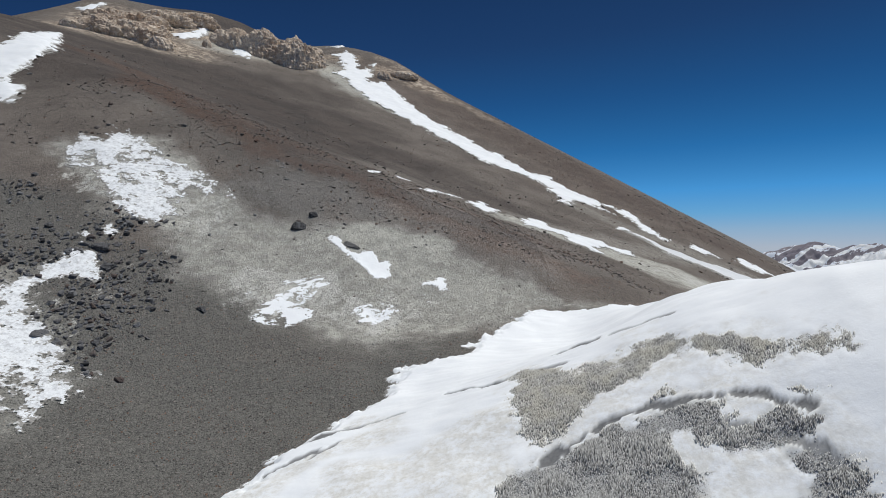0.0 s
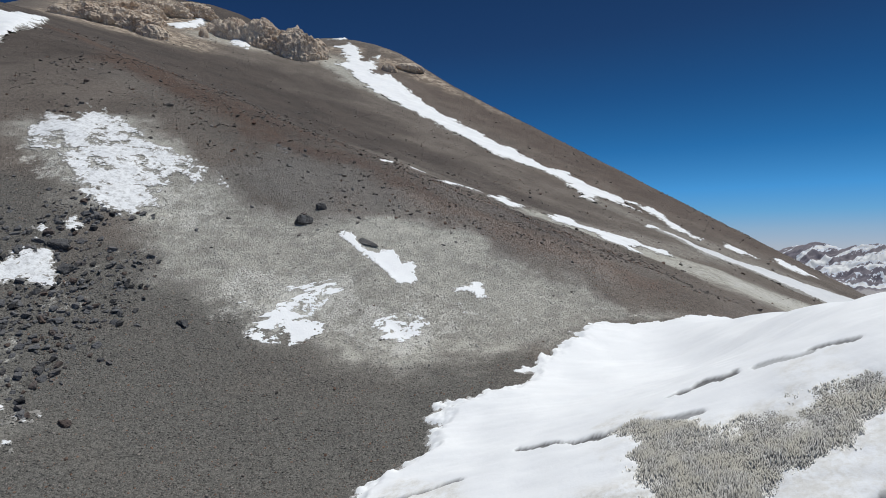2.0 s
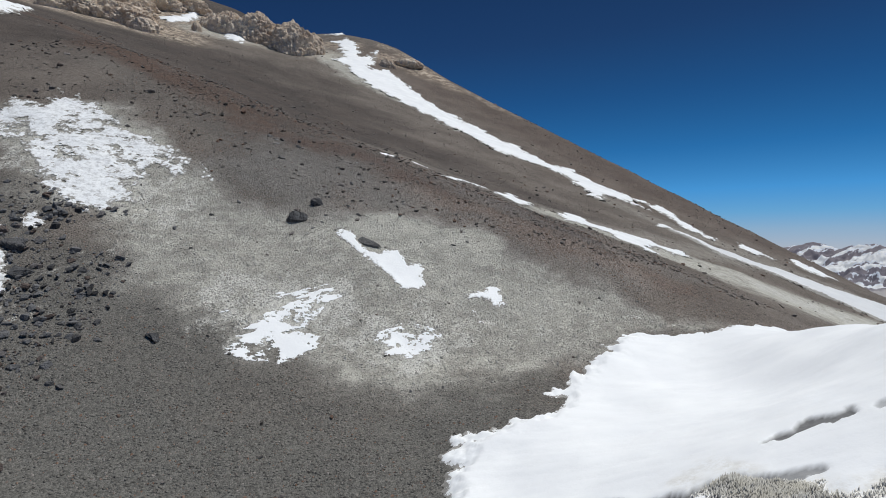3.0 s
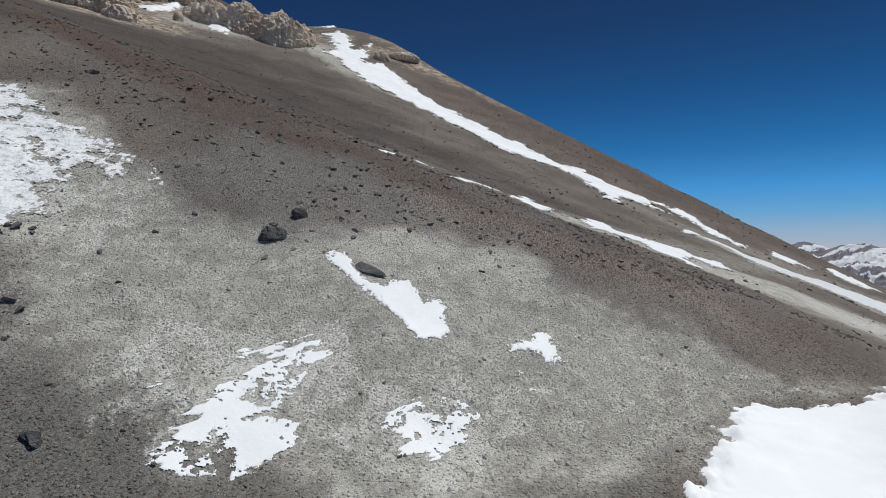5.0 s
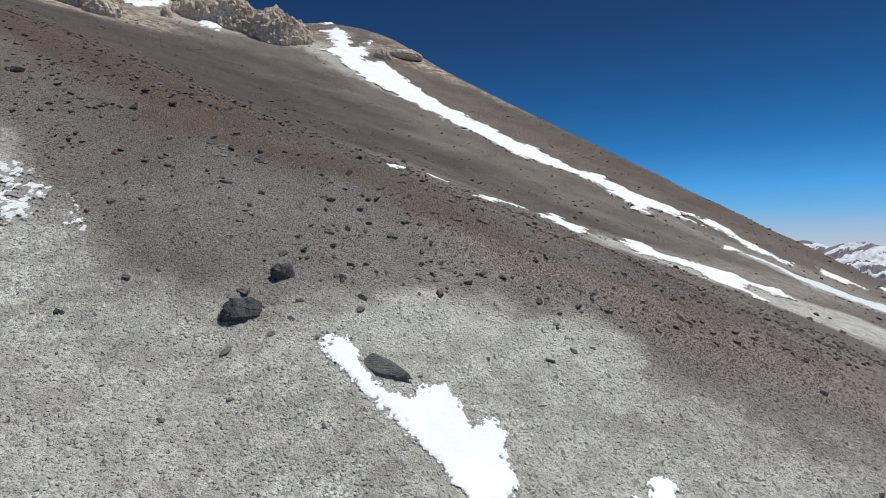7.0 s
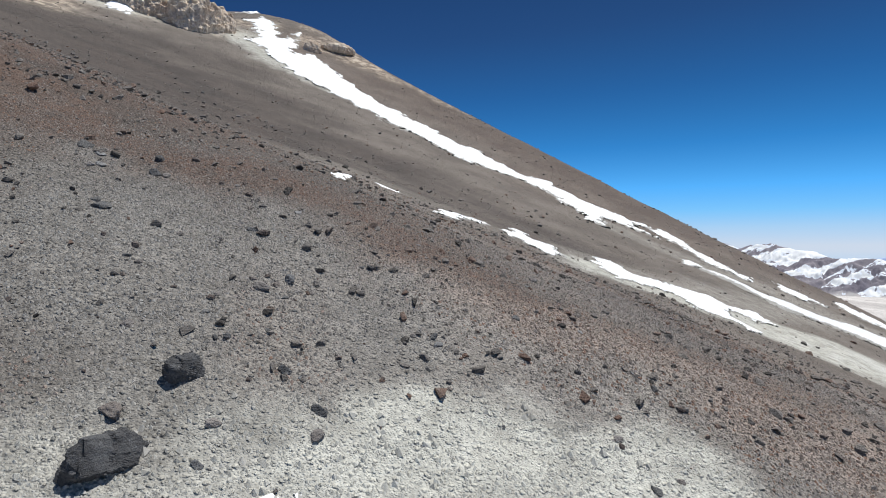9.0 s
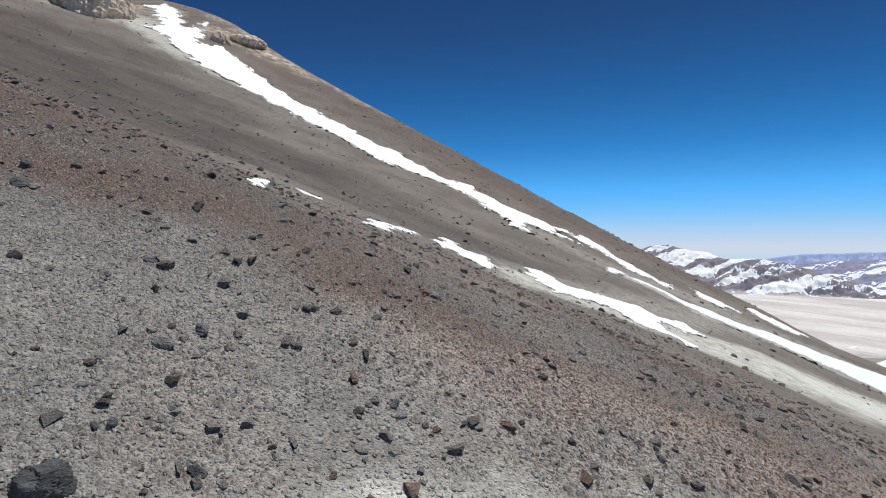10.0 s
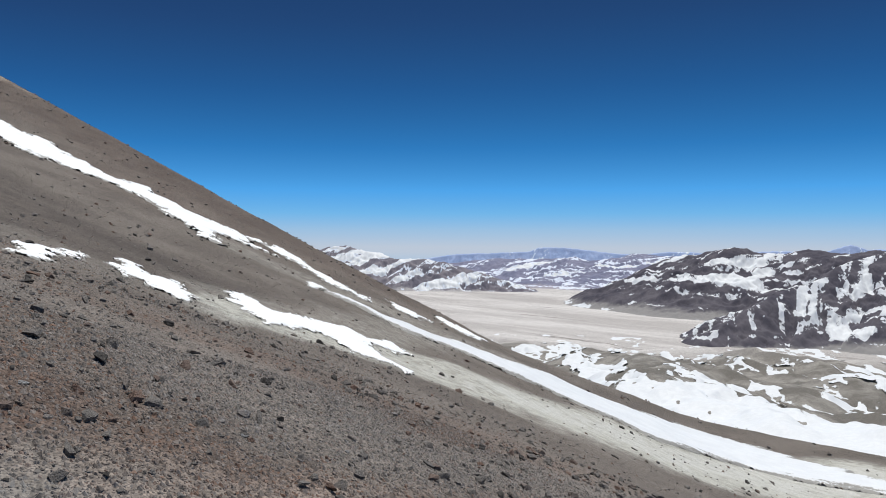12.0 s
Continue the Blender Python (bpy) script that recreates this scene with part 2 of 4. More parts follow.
def rock_material(name, dark, light, tint=(0.17, 0.11, 0.085)):
    n = Nodes(name)
    tone = n.mix(n.ramp(n.noise(1.5, 6, 0.65), 0.3, 0.7), dark, light)
    tone = n.mix(n.ramp(n.random(), 0.35, 1.0), tone, tuple(c * 1.25 for c in light))
    tone = n.mix(n.ramp(n.island(), 0.72, 1.0), tone, tint)
    tone = n.mix(n.ramp(n.island(), 0.3, 0.0), tone, tuple(c * 0.8 for c in dark))
    tone = n.mix(n.ramp(n.noise(9.0, 5, 0.7), 0.58, 0.75), tone, tuple(min(1.0, c * 1.7) for c in light))
    normal = n.bump(n.noise(3.0, 5, 0.65, n.stretch(1.2, 1.2, 9.0, 30)), 0.10, 0.8)
    normal = n.bump(n.noise(7.0, 7, 0.7), 0.08, 0.9, normal)
    return n.finish(tone, 0.9, normal, 0.2)


def crag_material():
    n = Nodes("crag_rock")
    tone = n.mix(n.ramp(n.noise(0.13, 6, 0.65), 0.35, 0.66), (0.46, 0.355, 0.27), (0.66, 0.55, 0.44))
    tone = n.mix(n.ramp(n.noise(0.6, 7, 0.75), 0.5, 0.66), tone, (0.78, 0.69, 0.58))
    tone = n.mix(n.ramp(n.noise(0.35, 6, 0.7), 0.60, 0.74), tone, (0.26, 0.18, 0.135))
    normal = n.bump(n.noise(0.6, 8, 0.74), 1.0, 0.6)
    return n.finish(tone, 0.92, normal, 0.2)


def mountain_material(name, rock, rock_b, scree, snow, snow_line):
    n = Nodes(name)
    tone = n.mix(n.ramp(n.noise(0.012, 7, 0.7), 0.35, 0.65), rock, rock_b)
    tone = n.mix(n.ramp(n.maths("ADD", n.attribute("apron"), n.maths("MULTIPLY", n.maths("SUBTRACT", n.noise(0.02, 6), 0.5), 0.8)), 0.45, 0.75), tone, scree)
    cover = n.maths("ADD", n.attribute("gully"), n.maths("MULTIPLY", n.maths("SUBTRACT", n.noise(0.05, 8, 0.75), 0.5), 0.4))
    tone = n.mix(n.ramp(cover, snow_line, snow_line + 0.035), tone, snow)
    normal = n.bump(n.noise(0.03, 9, 0.75), 5.0, 0.5)
    return n.finish(tone, 0.95, normal, 0.1)


def pebble_material():
    n = Nodes("pebbles")
    tone = n.mix(n.island(), (0.100, 0.089, 0.081), (0.33, 0.30, 0.275))
    tone = n.mix(n.ramp(n.island(), 0.78, 0.90), tone, (0.215, 0.135, 0.10))
    tone = n.mix(n.maths("MULTIPLY", n.attribute("red"), 0.32), tone, (0.165, 0.108, 0.084))
    tone = n.mix(n.attribute("grey"), tone, n.mix(n.island(), (0.130, 0.122, 0.114), (0.315, 0.30, 0.282)))
    tone = n.mix(n.attribute("ash"), tone, n.mix(n.island(), (0.42, 0.408, 0.366), (0.52, 0.507, 0.46)))
    return n.finish(tone, 0.93, n.bump(n.noise(30.0, 4, 0.7), 0.02, 0.6), 0.15)


PEBBLE = pebble_material()
GRAVEL = gravel_material()
SNOW = snow_material("snow")
FIELD_SNOW = snow_material("field_snow", 0.0, 0.0, 1.05)
OLD_SNOW = snow_material("old_snow", 0.12, 0.0, 0.84)
ICE = snow_material("icy_snow", 0.75, 0.6)
DARK_ROCK = rock_material("dark_andesite", (0.055, 0.054, 0.056), (0.135, 0.134, 0.138), (0.12, 0.09, 0.078))
GREY_ROCK = rock_material("grey_andesite", (0.125, 0.122, 0.122), (0.225, 0.221, 0.22), (0.22, 0.185, 0.165))
STONE = rock_material("scree_stone", (0.075, 0.068, 0.063), (0.18, 0.163, 0.15))
CRAG = crag_material()


# mesh helpers
def mesh_from(name, verts, faces, material, smooth=True):
    me = bpy.data.meshes.new(name)
    verts, faces = np.asarray(verts, np.float32), np.asarray(faces, np.int32)
    me.vertices.add(len(verts))
    me.vertices.foreach_set("co", verts.ravel())
    k = faces.shape[1]
    me.loops.add(faces.size)
    me.loops.foreach_set("vertex_index", faces.ravel())
    me.polygons.add(len(faces))
    me.polygons.foreach_set("loop_start", np.arange(0, faces.size, k, dtype=np.int32))
    me.update(calc_edges=True)
    me.polygons.foreach_set("use_smooth", np.full(len(faces), smooth))
    me.materials.append(material)
    me.validate()
    return me


def give(me, name, values):
    me.attributes.new(name, "FLOAT", "POINT").data.foreach_set("value", np.ascontiguousarray(values, np.float32).ravel())


def grid_faces(rows, cols):
    n = np.arange(rows * cols).reshape(rows, cols)
    return np.stack([n[:-1, :-1], n[:-1, 1:], n[1:, 1:], n[1:, :-1]], -1).reshape(-1, 4)


def part(name, me, parent, label=""):
    ob = new(name, me)
    ob.parent = parent
    return tagged(ob, label)


# ---- the ground ----
# soft bands of pale ash: two ends, half width, strength
ASH = [(-11, 61.5, -7, 63.2, 1.8, 0.85), (-7, 62.5, -2, 61.5, 2.6, 0.9), (-7, 59, 2, 57, 4, 0.8), (-30, 62, -22, 60, 5, 0.7),
       (-9, 106, 12, 101, 6, 0.2), (12, 101, 40, 96, 6, 0.8), (40, 96, 85, 82, 10, 1.0), (30, 104, 70, 92, 5, 0.8), (14, 106, 40, 118, 6, 0.35),
       (-40, 232, -28, 212, 6, 0.8), (-80, 222, -40, 236, 8, 0.6), (-34, 218, -14, 200, 3, 0.7), (30, 140, 60, 118, 6, 0.35),
       (-34, 44, -22, 34, 4, 0.4)]
# the pale apron below the spur, and the tongue of neutral grey gravel that runs down into it
APRON = [(-31, 69.5), (-26.5, 67.7), (-21.8, 65.2), (-18.2, 63.2), (-14.4, 61.8), (-11.5, 63), (-9.3, 63.4), (-6.7, 64.2), (-3.3, 63.5), (-1, 61.8), (1, 60.6), (4.4, 60.3),
         (7.2, 59.2), (11, 57.5), (14, 57), (13.2, 53.5), (7.2, 52.5), (2.1, 47.8), (-1.5, 46), (-5.4, 45.6), (-9.5, 46.8), (-13.2, 47.7), (-16.9, 48.8), (-19.6, 50),
         (-21.7, 52.1), (-23.6, 54), (-24.5, 58), (-27, 57), (-33, 62), (-38, 66)]
TONGUE = [(-21, 67.5), (-18.5, 71), (-16.3, 73), (-13.2, 73), (-9.8, 69.8), (-7.8, 67.2), (-7.6, 65.2), (-10.8, 64.8), (-13, 63.4), (-15.6, 63.2), (-18.6, 64.2), (-21, 65.8)]
RED = [(-40, 88, -24, 77, 4, 0.9), (-24, 77, -10, 71.5, 3.5, 0.9), (-16, 75, -6, 72, 3, 0.9), (-6, 71.5, 1.4, 67.5, 3, 1.0), (1.4, 67.3, 6, 64.5, 3, 0.9),
       (-2, 72, 12, 66, 5, 0.6), (0, 80, 14, 74, 6, 0.5), (40, 170, 90, 150, 25, 0.35), (-20, 240, 40, 190, 18, 0.35), (-40, 95, -24, 84, 6, 0.6), (-62, 120, -20, 86, 7, 0.7)]
LIGHT = [(-9, 67, -2, 67, 4, 0.6), (-4, 66, 8, 63, 4, 0.5)]
CRUST = [(-14, 50, -10, 51, 4, 0.66), (-7, 50, -4, 52, 3, 0.68), (-15.3, 50.2, -14, 51.6, 1.2, 0.8), (-9.6, 53.6, -7, 51, 1.2, 0.75), (-3, 55, 1, 56, 2.5, 0.45), (-33, 62, -22, 61, 5, 0.65), (-11, 58, -4, 55, 2, 0.4),
         (-26, 47, -22, 56, 1.5, 0.45), (-30, 44, -21, 37, 3, 0.4), (-9, 53, -2, 53, 3, 0.35), (-4.2, 55.6, -0.7, 55.2, 0.25, 0.7),
         (2.6, 54.8, 12, 55.3, 0.25, 0.7), (38, 99, 88, 82, 6, 0.75), (22, 103, 40, 98, 4, 0.5)]
DARK = [(-14, 44, 2, 45, 3, 0.75),  (-26, 29, -4, 32, 8, 0.95), (-34, 84, -18, 74, 7, 0.5), (-27, 40, -3, 40, 7, 0.95), (-23, 50, -15, 46.5, 4.5, 0.9),
        (-36, 52, -27, 44, 7, 0.85), (-20, 66, -12, 61, 4, 0.4)]
BURNT = [(0, 250, 58, 172, 22, 0.42), (58, 172, 66, 150, 12, 0.3), (-64, 114, -38, 92, 10, 0.9), (-38, 90, -16, 78, 7, 0.8), (-16, 79, -4, 74, 4, 0.45), (-34, 92, -12, 79, 7, 0.7), (-25, 88, -19, 115, 11, 0.8), (-43, 157, -25, 120, 18, 0.95), (-26, 140, -10, 134, 14, 0.85), (-100, 120, -70, 140, 20, 0.8), (-80, 148, -55, 168, 16, 0.9), (-63, 160, -33, 137, 16, 0.9), (-60, 120, -30, 160, 22, 0.85), (-50, 95, -25, 125, 16, 0.85), (-30, 150, 5, 115, 14, 0.6),
         (-110, 160, -60, 180, 22, 0.85), (-120, 290, -85, 270, 25, 0.85), (-62, 188, -40, 190, 16, 0.7)]
TAN = [(-112, 196, -84, 206, 15, 0.9), (-110, 222, -84, 244, 16, 0.95), (-72, 228, -46, 234, 9, 0.8), (-50, 250, -36, 255, 6, 0.7),
       (-21, 247, 0, 238, 5, 0.9), (-24, 262, -6, 252, 4, 0.6), (0, 238, 20, 222, 3, 0.6)]


def bands(x, y, rows):
    wx, wy = x + fbm(x, y, 6, 3, 21) * 2.0, y + fbm(x, y, 6, 3, 22) * 2.0
    total = np.zeros(np.shape(x))
    for ax, ay, bx, by, half, strength in rows:
        dx, dy = bx - ax, by - ay
        f = np.clip(((wx - ax) * dx + (wy - ay) * dy) / (dx * dx + dy * dy), 0, 1)
        d = np.hypot(wx - ax - f * dx, wy - ay - f * dy)
        total = np.maximum(total, strength * (1 - step(0.45 * half, 1.35 * half, d)))
    return total


def zone(x, y, outline, feather):
    """1 inside an outline, fading to 0 across a torn edge."""
    d = inside(x, y, outline) + fbm(x, y, 5.0, 5, 27, 0.6) * feather * 0.8
    return step(-feather, feather, d)


def tones(x, y):
    """How ashen, how grey and how red the ground is."""
    ash, grey = np.zeros(np.shape(x)), np.zeros(np.shape(x))
    near = (x > -46) & (x < 22) & (y > 40) & (y < 80)
    if near.any():
        grey[near] = zone(x[near], y[near], TONGUE, 2.2)
        ash[near] = zone(x[near], y[near], APRON, 1.8)
    apron, crest = ash * 0.9, bands(x, y, [(-4, 80, 2, 75, 3, 0.4), (1, 74.5, 16, 68, 3, 0.45)])
    ash = np.maximum(0.66 * ash, bands(x, y, ASH)) * (1 - 0.75 * grey)
    grey = np.maximum.reduce([grey, apron, crest])
    return ash, grey, bands(x, y, RED) * (1 - grey)


def spaced(low, high, fine, reach, growth=1.036):
    """Even steps from low to high, then ever longer ones out to the horizon."""
    out = np.cumsum(fine * growth ** np.arange(1, math.ceil(math.log(1 + reach * (growth - 1) / fine) / math.log(growth))))
    return np.concatenate([low - out[::-1], np.arange(low, high, fine), high + out])


def build_ground():
    gx, gy = np.meshgrid(spaced(-36.0, 26.0, 0.25, 4800), spaced(34.0, 100.0, 0.25, 4800))
    gz = ground_at(gx, gy)
    me = mesh_from("ground", np.stack([gx, gy, gz], -1).reshape(-1, 3), grid_faces(*gx.shape), GRAVEL)
    for name, values in zip(("ash", "grey", "red"), tones(gx, gy)):
        give(me, name, values)
    give(me, "dark", bands(gx, gy, DARK))
    give(me, "burnt", bands(gx, gy, BURNT))
    give(me, "light", bands(gx, gy, LIGHT))
    give(me, "crust", bands(gx, gy, CRUST))
    give(me, "tan", bands(gx, gy, TAN))
    give(me, "plain", step(950, 1350, np.hypot(gx, gy - 60)))
    give(me, "moraine", step(170, 300, np.hypot(gx, gy - 60)) * step(-10, -40, gz))
    return tagged(new("ground", me), "grey-brown volcanic scree slope with pale ash patches", "ground", kind="structure")


build_ground()


# ---- snow ----
COVER = []


def pieces(keep):
    """Numbers the separate pieces of a mask, 0 outside."""
    mark = np.where(keep, np.arange(1, keep.size + 1).reshape(keep.shape), 0)
    while True:
        grown = mark.copy()
        grown[1:] = np.maximum(grown[1:], mark[:-1])
        grown[:-1] = np.maximum(grown[:-1], mark[1:])
        grown[:, 1:] = np.maximum(grown[:, 1:], grown[:, :-1])
        grown[:, :-1] = np.maximum(grown[:, :-1], grown[:, 1:])
        grown = np.where(keep, np.maximum(grown, 0), 0)
        # let every piece leap to the mark its root has found
        flat = grown.ravel()
        flat = np.where(flat > 0, flat[np.maximum(flat - 1, 0)], 0)
        grown = np.where(keep, np.maximum(flat.reshape(keep.shape), grown), 0)
        if (grown == mark).all():
            return mark
        mark = grown


def sheet_mesh(name, gx, gy, z, quad, material, grime):
    used = np.zeros(gx.shape, bool)
    for sy in (slice(0, -1), slice(1, None)):
        for sx in (slice(0, -1), slice(1, None)):
            used[sy, sx] |= quad
    n = np.full(gx.shape, -1)
    n[used] = np.arange(used.sum())
    faces = np.stack([n[:-1, :-1], n[:-1, 1:], n[1:, 1:], n[1:, :-1]], -1)[quad]
    me = mesh_from(name, np.stack([gx, gy, z], -1)[used], faces, material)
    give(me, "grime", grime[used])
    give(me, "thin", np.clip(grime[used] / 0.6, 0, 1))
    return me


def snow_patch(name, label, outline, thick, cell, ragged, material, holes=0.0, fall=""):
    """A sheet of snow lying on the ground inside a ragged outline; fall: the way its edge is drawn out, down or across the slope."""
    COVER.append((outline, ragged))
    xs, ys = zip(*outline)
    pad = ragged + cell * 2
    gx, gy = np.meshgrid(np.arange(min(xs) - pad, max(xs) + pad, cell), np.arange(min(ys) - pad, max(ys) + pad, cell))
    along = {"down": (0.62, -0.78), "across": (0.80, 0.60)}.get(fall, (1.0, 0.0))
    u, v = gx * along[0] + gy * along[1], gy * along[0] - gx * along[1]
    edge = fbm(u * (0.22 if fall else 1), v, ragged * 2.5, 7, 41, 0.68 if fall else 0.80)
    d = inside(gx, gy, outline) + edge * ragged
    if holes:
        d = np.minimum(d, (fbm(gx * 0.8 + gy * 0.5, gy - gx * 0.6, 1.5, 7, 44, 0.84) + 1.05 - holes) * 0.6)
    depth = thick * np.clip(d / (2.2 * thick + cell), -0.6, 1)
    depth = depth + np.where(depth > 0, 1, 0) * fbm(gx, gy, 1.7, 3, 47) * 0.10 * thick
    keep = d > -cell * 1.2
    quad = keep[:-1, :-1] & keep[1:, :-1] & keep[:-1, 1:] & keep[1:, 1:]
    mark = pieces(quad)
    roots, counts = np.unique(mark[mark > 0], return_counts=True)
    main = mark == roots[counts.argmax()]
    z, grime = ground_at(gx, gy) + depth, (1 - step(-0.1 * ragged, ragged * (1.7 if fall == "down" else 0.25 if thick < 0.05 else 1.3), d)) * 0.6
    ob = tagged(new(name, sheet_mesh(name, gx, gy, z, main, material, grime)), label, "snow patch", "snow patches")
    bits = (mark > 0) & ~main & np.isin(mark, roots[counts > 3])
    if bits.any():
        tagged(part("scattered_snow", sheet_mesh("scattered_snow", gx, gy, z, bits, material, grime), ob, "thin scraps of snow round the patch"), kind="stuff")
    return ob


snow_patch("snow_patch", "long snow-filled gully running down the scree flank",
           [(-42.7, 256.8), (-39.3, 268.1), (-33.1, 256.6), (-30.8, 242.4), (-25.7, 252), (-25.1, 239.2), (-25.8, 228.8), (-21.1, 233.5), (-16.3, 226.2), (-9.3, 213), (-3.9, 202.3), (0.4, 198.9), (6.3, 190.6), (12.1, 181.7), (15.9, 180.5), (19.6, 172.5), (22.4, 167.7), (27.4, 168.7), (29.3, 162.5), (31.8, 159.4), (35.1, 155.5), (39.2, 153.4), (33.8, 148.5), (37.6, 145), (33.9, 145.8), (30.4, 147.3), (27.2, 141.8), (28.5, 138.2), (26.1, 136.4), (24.8, 141.5), (24.7, 149), (23.1, 155.6), (20.8, 160.2), (16.5, 161.3), (10.2, 164.8), (5, 173.1), (-1, 180), (-7.5, 190), (-14.7, 196.9), (-22.8, 206.6), (-28.3, 215.1), (-32.5, 221.9), (-34, 226.6), (-37.5, 227.9), (-36.2, 235.9), (-38, 245.9)],
           0.35, 0.35, 1.1, SNOW)
snow_patch("snow_patch", "white snow streak lying on the scree flank",
           [(38.9, 151.4), (42.5, 153.6), (43.9, 150.8), (43.9, 144), (44.9, 139.4), (44.8, 133.6), (46.8, 133.7), (43.6, 131.3), (42.3, 134), (41.1, 136.5), (41, 142.3), (40.1, 147.4)],
           0.25, 0.25, 0.6, SNOW)
snow_patch("snow_patch", "broad streak of snow low in the gully",
           [(36.6, 128.8), (38, 129), (40.4, 127.4), (41.7, 124.3), (46, 125), (47.2, 121.9), (48.8, 121.1), (57.7, 118.5), (65.8, 115.8), (72.1, 110.6), (82, 107.3), (87.1, 101.1), (87, 92.6), (86.5, 85.1), (85.7, 81), (83.8, 76.5), (75.8, 74.9), (79, 79.3), (77.6, 82.6), (74.1, 88), (71.3, 91.5), (64.4, 95.6), (59.1, 97.8), (57, 101.9), (55, 103.8), (53.9, 107.8), (49.6, 111.1), (45.6, 117.6), (40.6, 118.4), (38.9, 124)],
           0.3, 0.3, 1.2, OLD_SNOW, 0, "down")
snow_patch("snow_patch", "white snow streak lying on the scree flank",
           [(51.7, 137.2), (52.8, 133.4), (55.3, 130.5), (51.3, 129), (49.2, 131.5)],
           0.25, 0.25, 0.6, SNOW)
snow_patch("snow_patch", "white snow streak lying on the scree flank",
           [(61, 136.7), (63.1, 134.6), (64.8, 128.7), (61.5, 126.7), (58.5, 128.5), (58.9, 132.7)],
           0.25, 0.25, 0.6, SNOW)
snow_patch("snow_patch", "white snow streak lying on the scree flank",
           [(34.4, 131.9), (36.9, 132.6), (37.4, 131), (34.1, 129.3)],
           0.25, 0.25, 0.6, SNOW)
snow_patch("snow_patch", "thin white snow streak on grey scree",
           [(-3.3, 92.5), (-1.9, 99.1), (-1.2, 99.1), (-0.2, 100), (2.8, 106.4), (2.4, 103.4), (1, 98.8), (-0.6, 96.8), (-2.2, 92.2), (-2.8, 92.3)],
           0.16, 0.14, 0.5, SNOW)
snow_patch("snow_patch", "thin white snow streak on grey scree",
           [(4, 103.9), (6.2, 108.9), (7.1, 108.9), (7.1, 105.4), (9.1, 106.3), (8.5, 102.3), (8.7, 101.3), (6.6, 97.4), (5.3, 96.9), (4.9, 98.7), (4.5, 100.4), (3.4, 99.4)],
           0.16, 0.14, 0.5, SNOW)
snow_patch("snow_patch", "thin white snow streak on grey scree",
           [(14.3, 109.6), (16.9, 112.9), (17.5, 111), (17.6, 108.1), (20.9, 109.2), (24, 110.5), (26.5, 110.5), (27.3, 108), (31.1, 109.4), (30.9, 106.1), (28.2, 104.8), (27.2, 106.1), (25.1, 104.9), (23.3, 99.4), (23.6, 96.7), (21, 94.4), (21, 96.4), (19.6, 97.2), (17.6, 96.6), (19.1, 100.2), (18.7, 102), (16.4, 100.6), (14.2, 99.3), (12.1, 98.4), (12.5, 101.8), (11.5, 101.4), (13.2, 104), (12.4, 104.7)],
           0.16, 0.14, 0.5, SNOW)
snow_patch("snow_patch", "thin white snow streak on grey scree",
           [(-10.1, 88.5), (-9.6, 94.8), (-8.9, 96.9), (-9.3, 88.7), (-9.8, 85.3)],
           0.1, 0.1, 0.15, SNOW)
snow_patch("snow_patch", "thin white snow streak on grey scree",
           [(-7.3, 99.5), (-6.3, 101.9), (-5, 103.5), (-5.6, 99.4), (-6.7, 97.7)],
           0.1, 0.1, 0.15, SNOW)
snow_patch("snow_patch", "small bright snow patch on pale ash",
           [(-10.76, 60.17), (-10.3, 60.9), (-9.72, 61.01), (-9.27, 60.59), (-8.9, 59.7), (-8.2, 58.95), (-7.46, 58.81), (-6.37, 59.82), (-6.03, 59.12), (-5.61, 58.37), (-4.86, 58.83), (-4.64, 58.12), (-4.56, 57.08), (-4.31, 56.48), (-4.5, 55.7), (-5.06, 55.49), (-5.83, 55.42), (-6.51, 56.28), (-7.35, 57.09), (-8.36, 57.94), (-9.44, 58.93)],
           0.07, 0.04, 0.16, SNOW, 0)
snow_patch("snow_patch", "small bright snow patch on pale ash",
           [(-2.04, 55.97), (-0.78, 56.72), (-0.28, 57.5), (0.2, 57.52), (0.31, 56.43), (0.44, 55.52), (-0.27, 55.3), (-0.71, 55.9), (-1.74, 55.74)],
           0.07, 0.04, 0.16, SNOW, 0)
snow_patch("snow_patch", "thin ragged icy snow on pale ash",
           [(-0.8, 53.8), (-0.4, 53.7), (-0.2, 53.1), (-0.5, 52.8), (-0.8, 53.2)],
           0.04, 0.04, 0.8, SNOW, 0.08)
snow_patch("snow_patch", "thin ragged icy snow on pale ash",
           [(-14.2, 48.2), (-13.6, 49.6), (-13.4, 51.2), (-12.3, 52.6), (-11, 53.4), (-9.9, 53.8), (-9.6, 52.6), (-9.9, 51), (-10.1, 49.6), (-10.4, 48.1), (-11.2, 47), (-12.7, 47.3)],
           0.04, 0.04, 0.7, SNOW, 0.02, "across")
snow_patch("snow_patch", "thin ragged icy snow on pale ash",
           [(-6.3, 50.4), (-5.3, 51.4), (-4.3, 51.4), (-4.2, 50.3), (-4.5, 48.4), (-5.4, 48.4), (-6, 49.4)],
           0.04, 0.04, 0.7, SNOW, 0.5, "across")
snow_patch("snow_patch", "thin ragged icy snow on pale ash",
           [(-15.7, 49.3), (-15.4, 50), (-14.8, 50.6), (-14.1, 50.5), (-14.6, 49.8), (-15, 49.5)],
           0.04, 0.04, 0.7, SNOW, -0.1, "across")
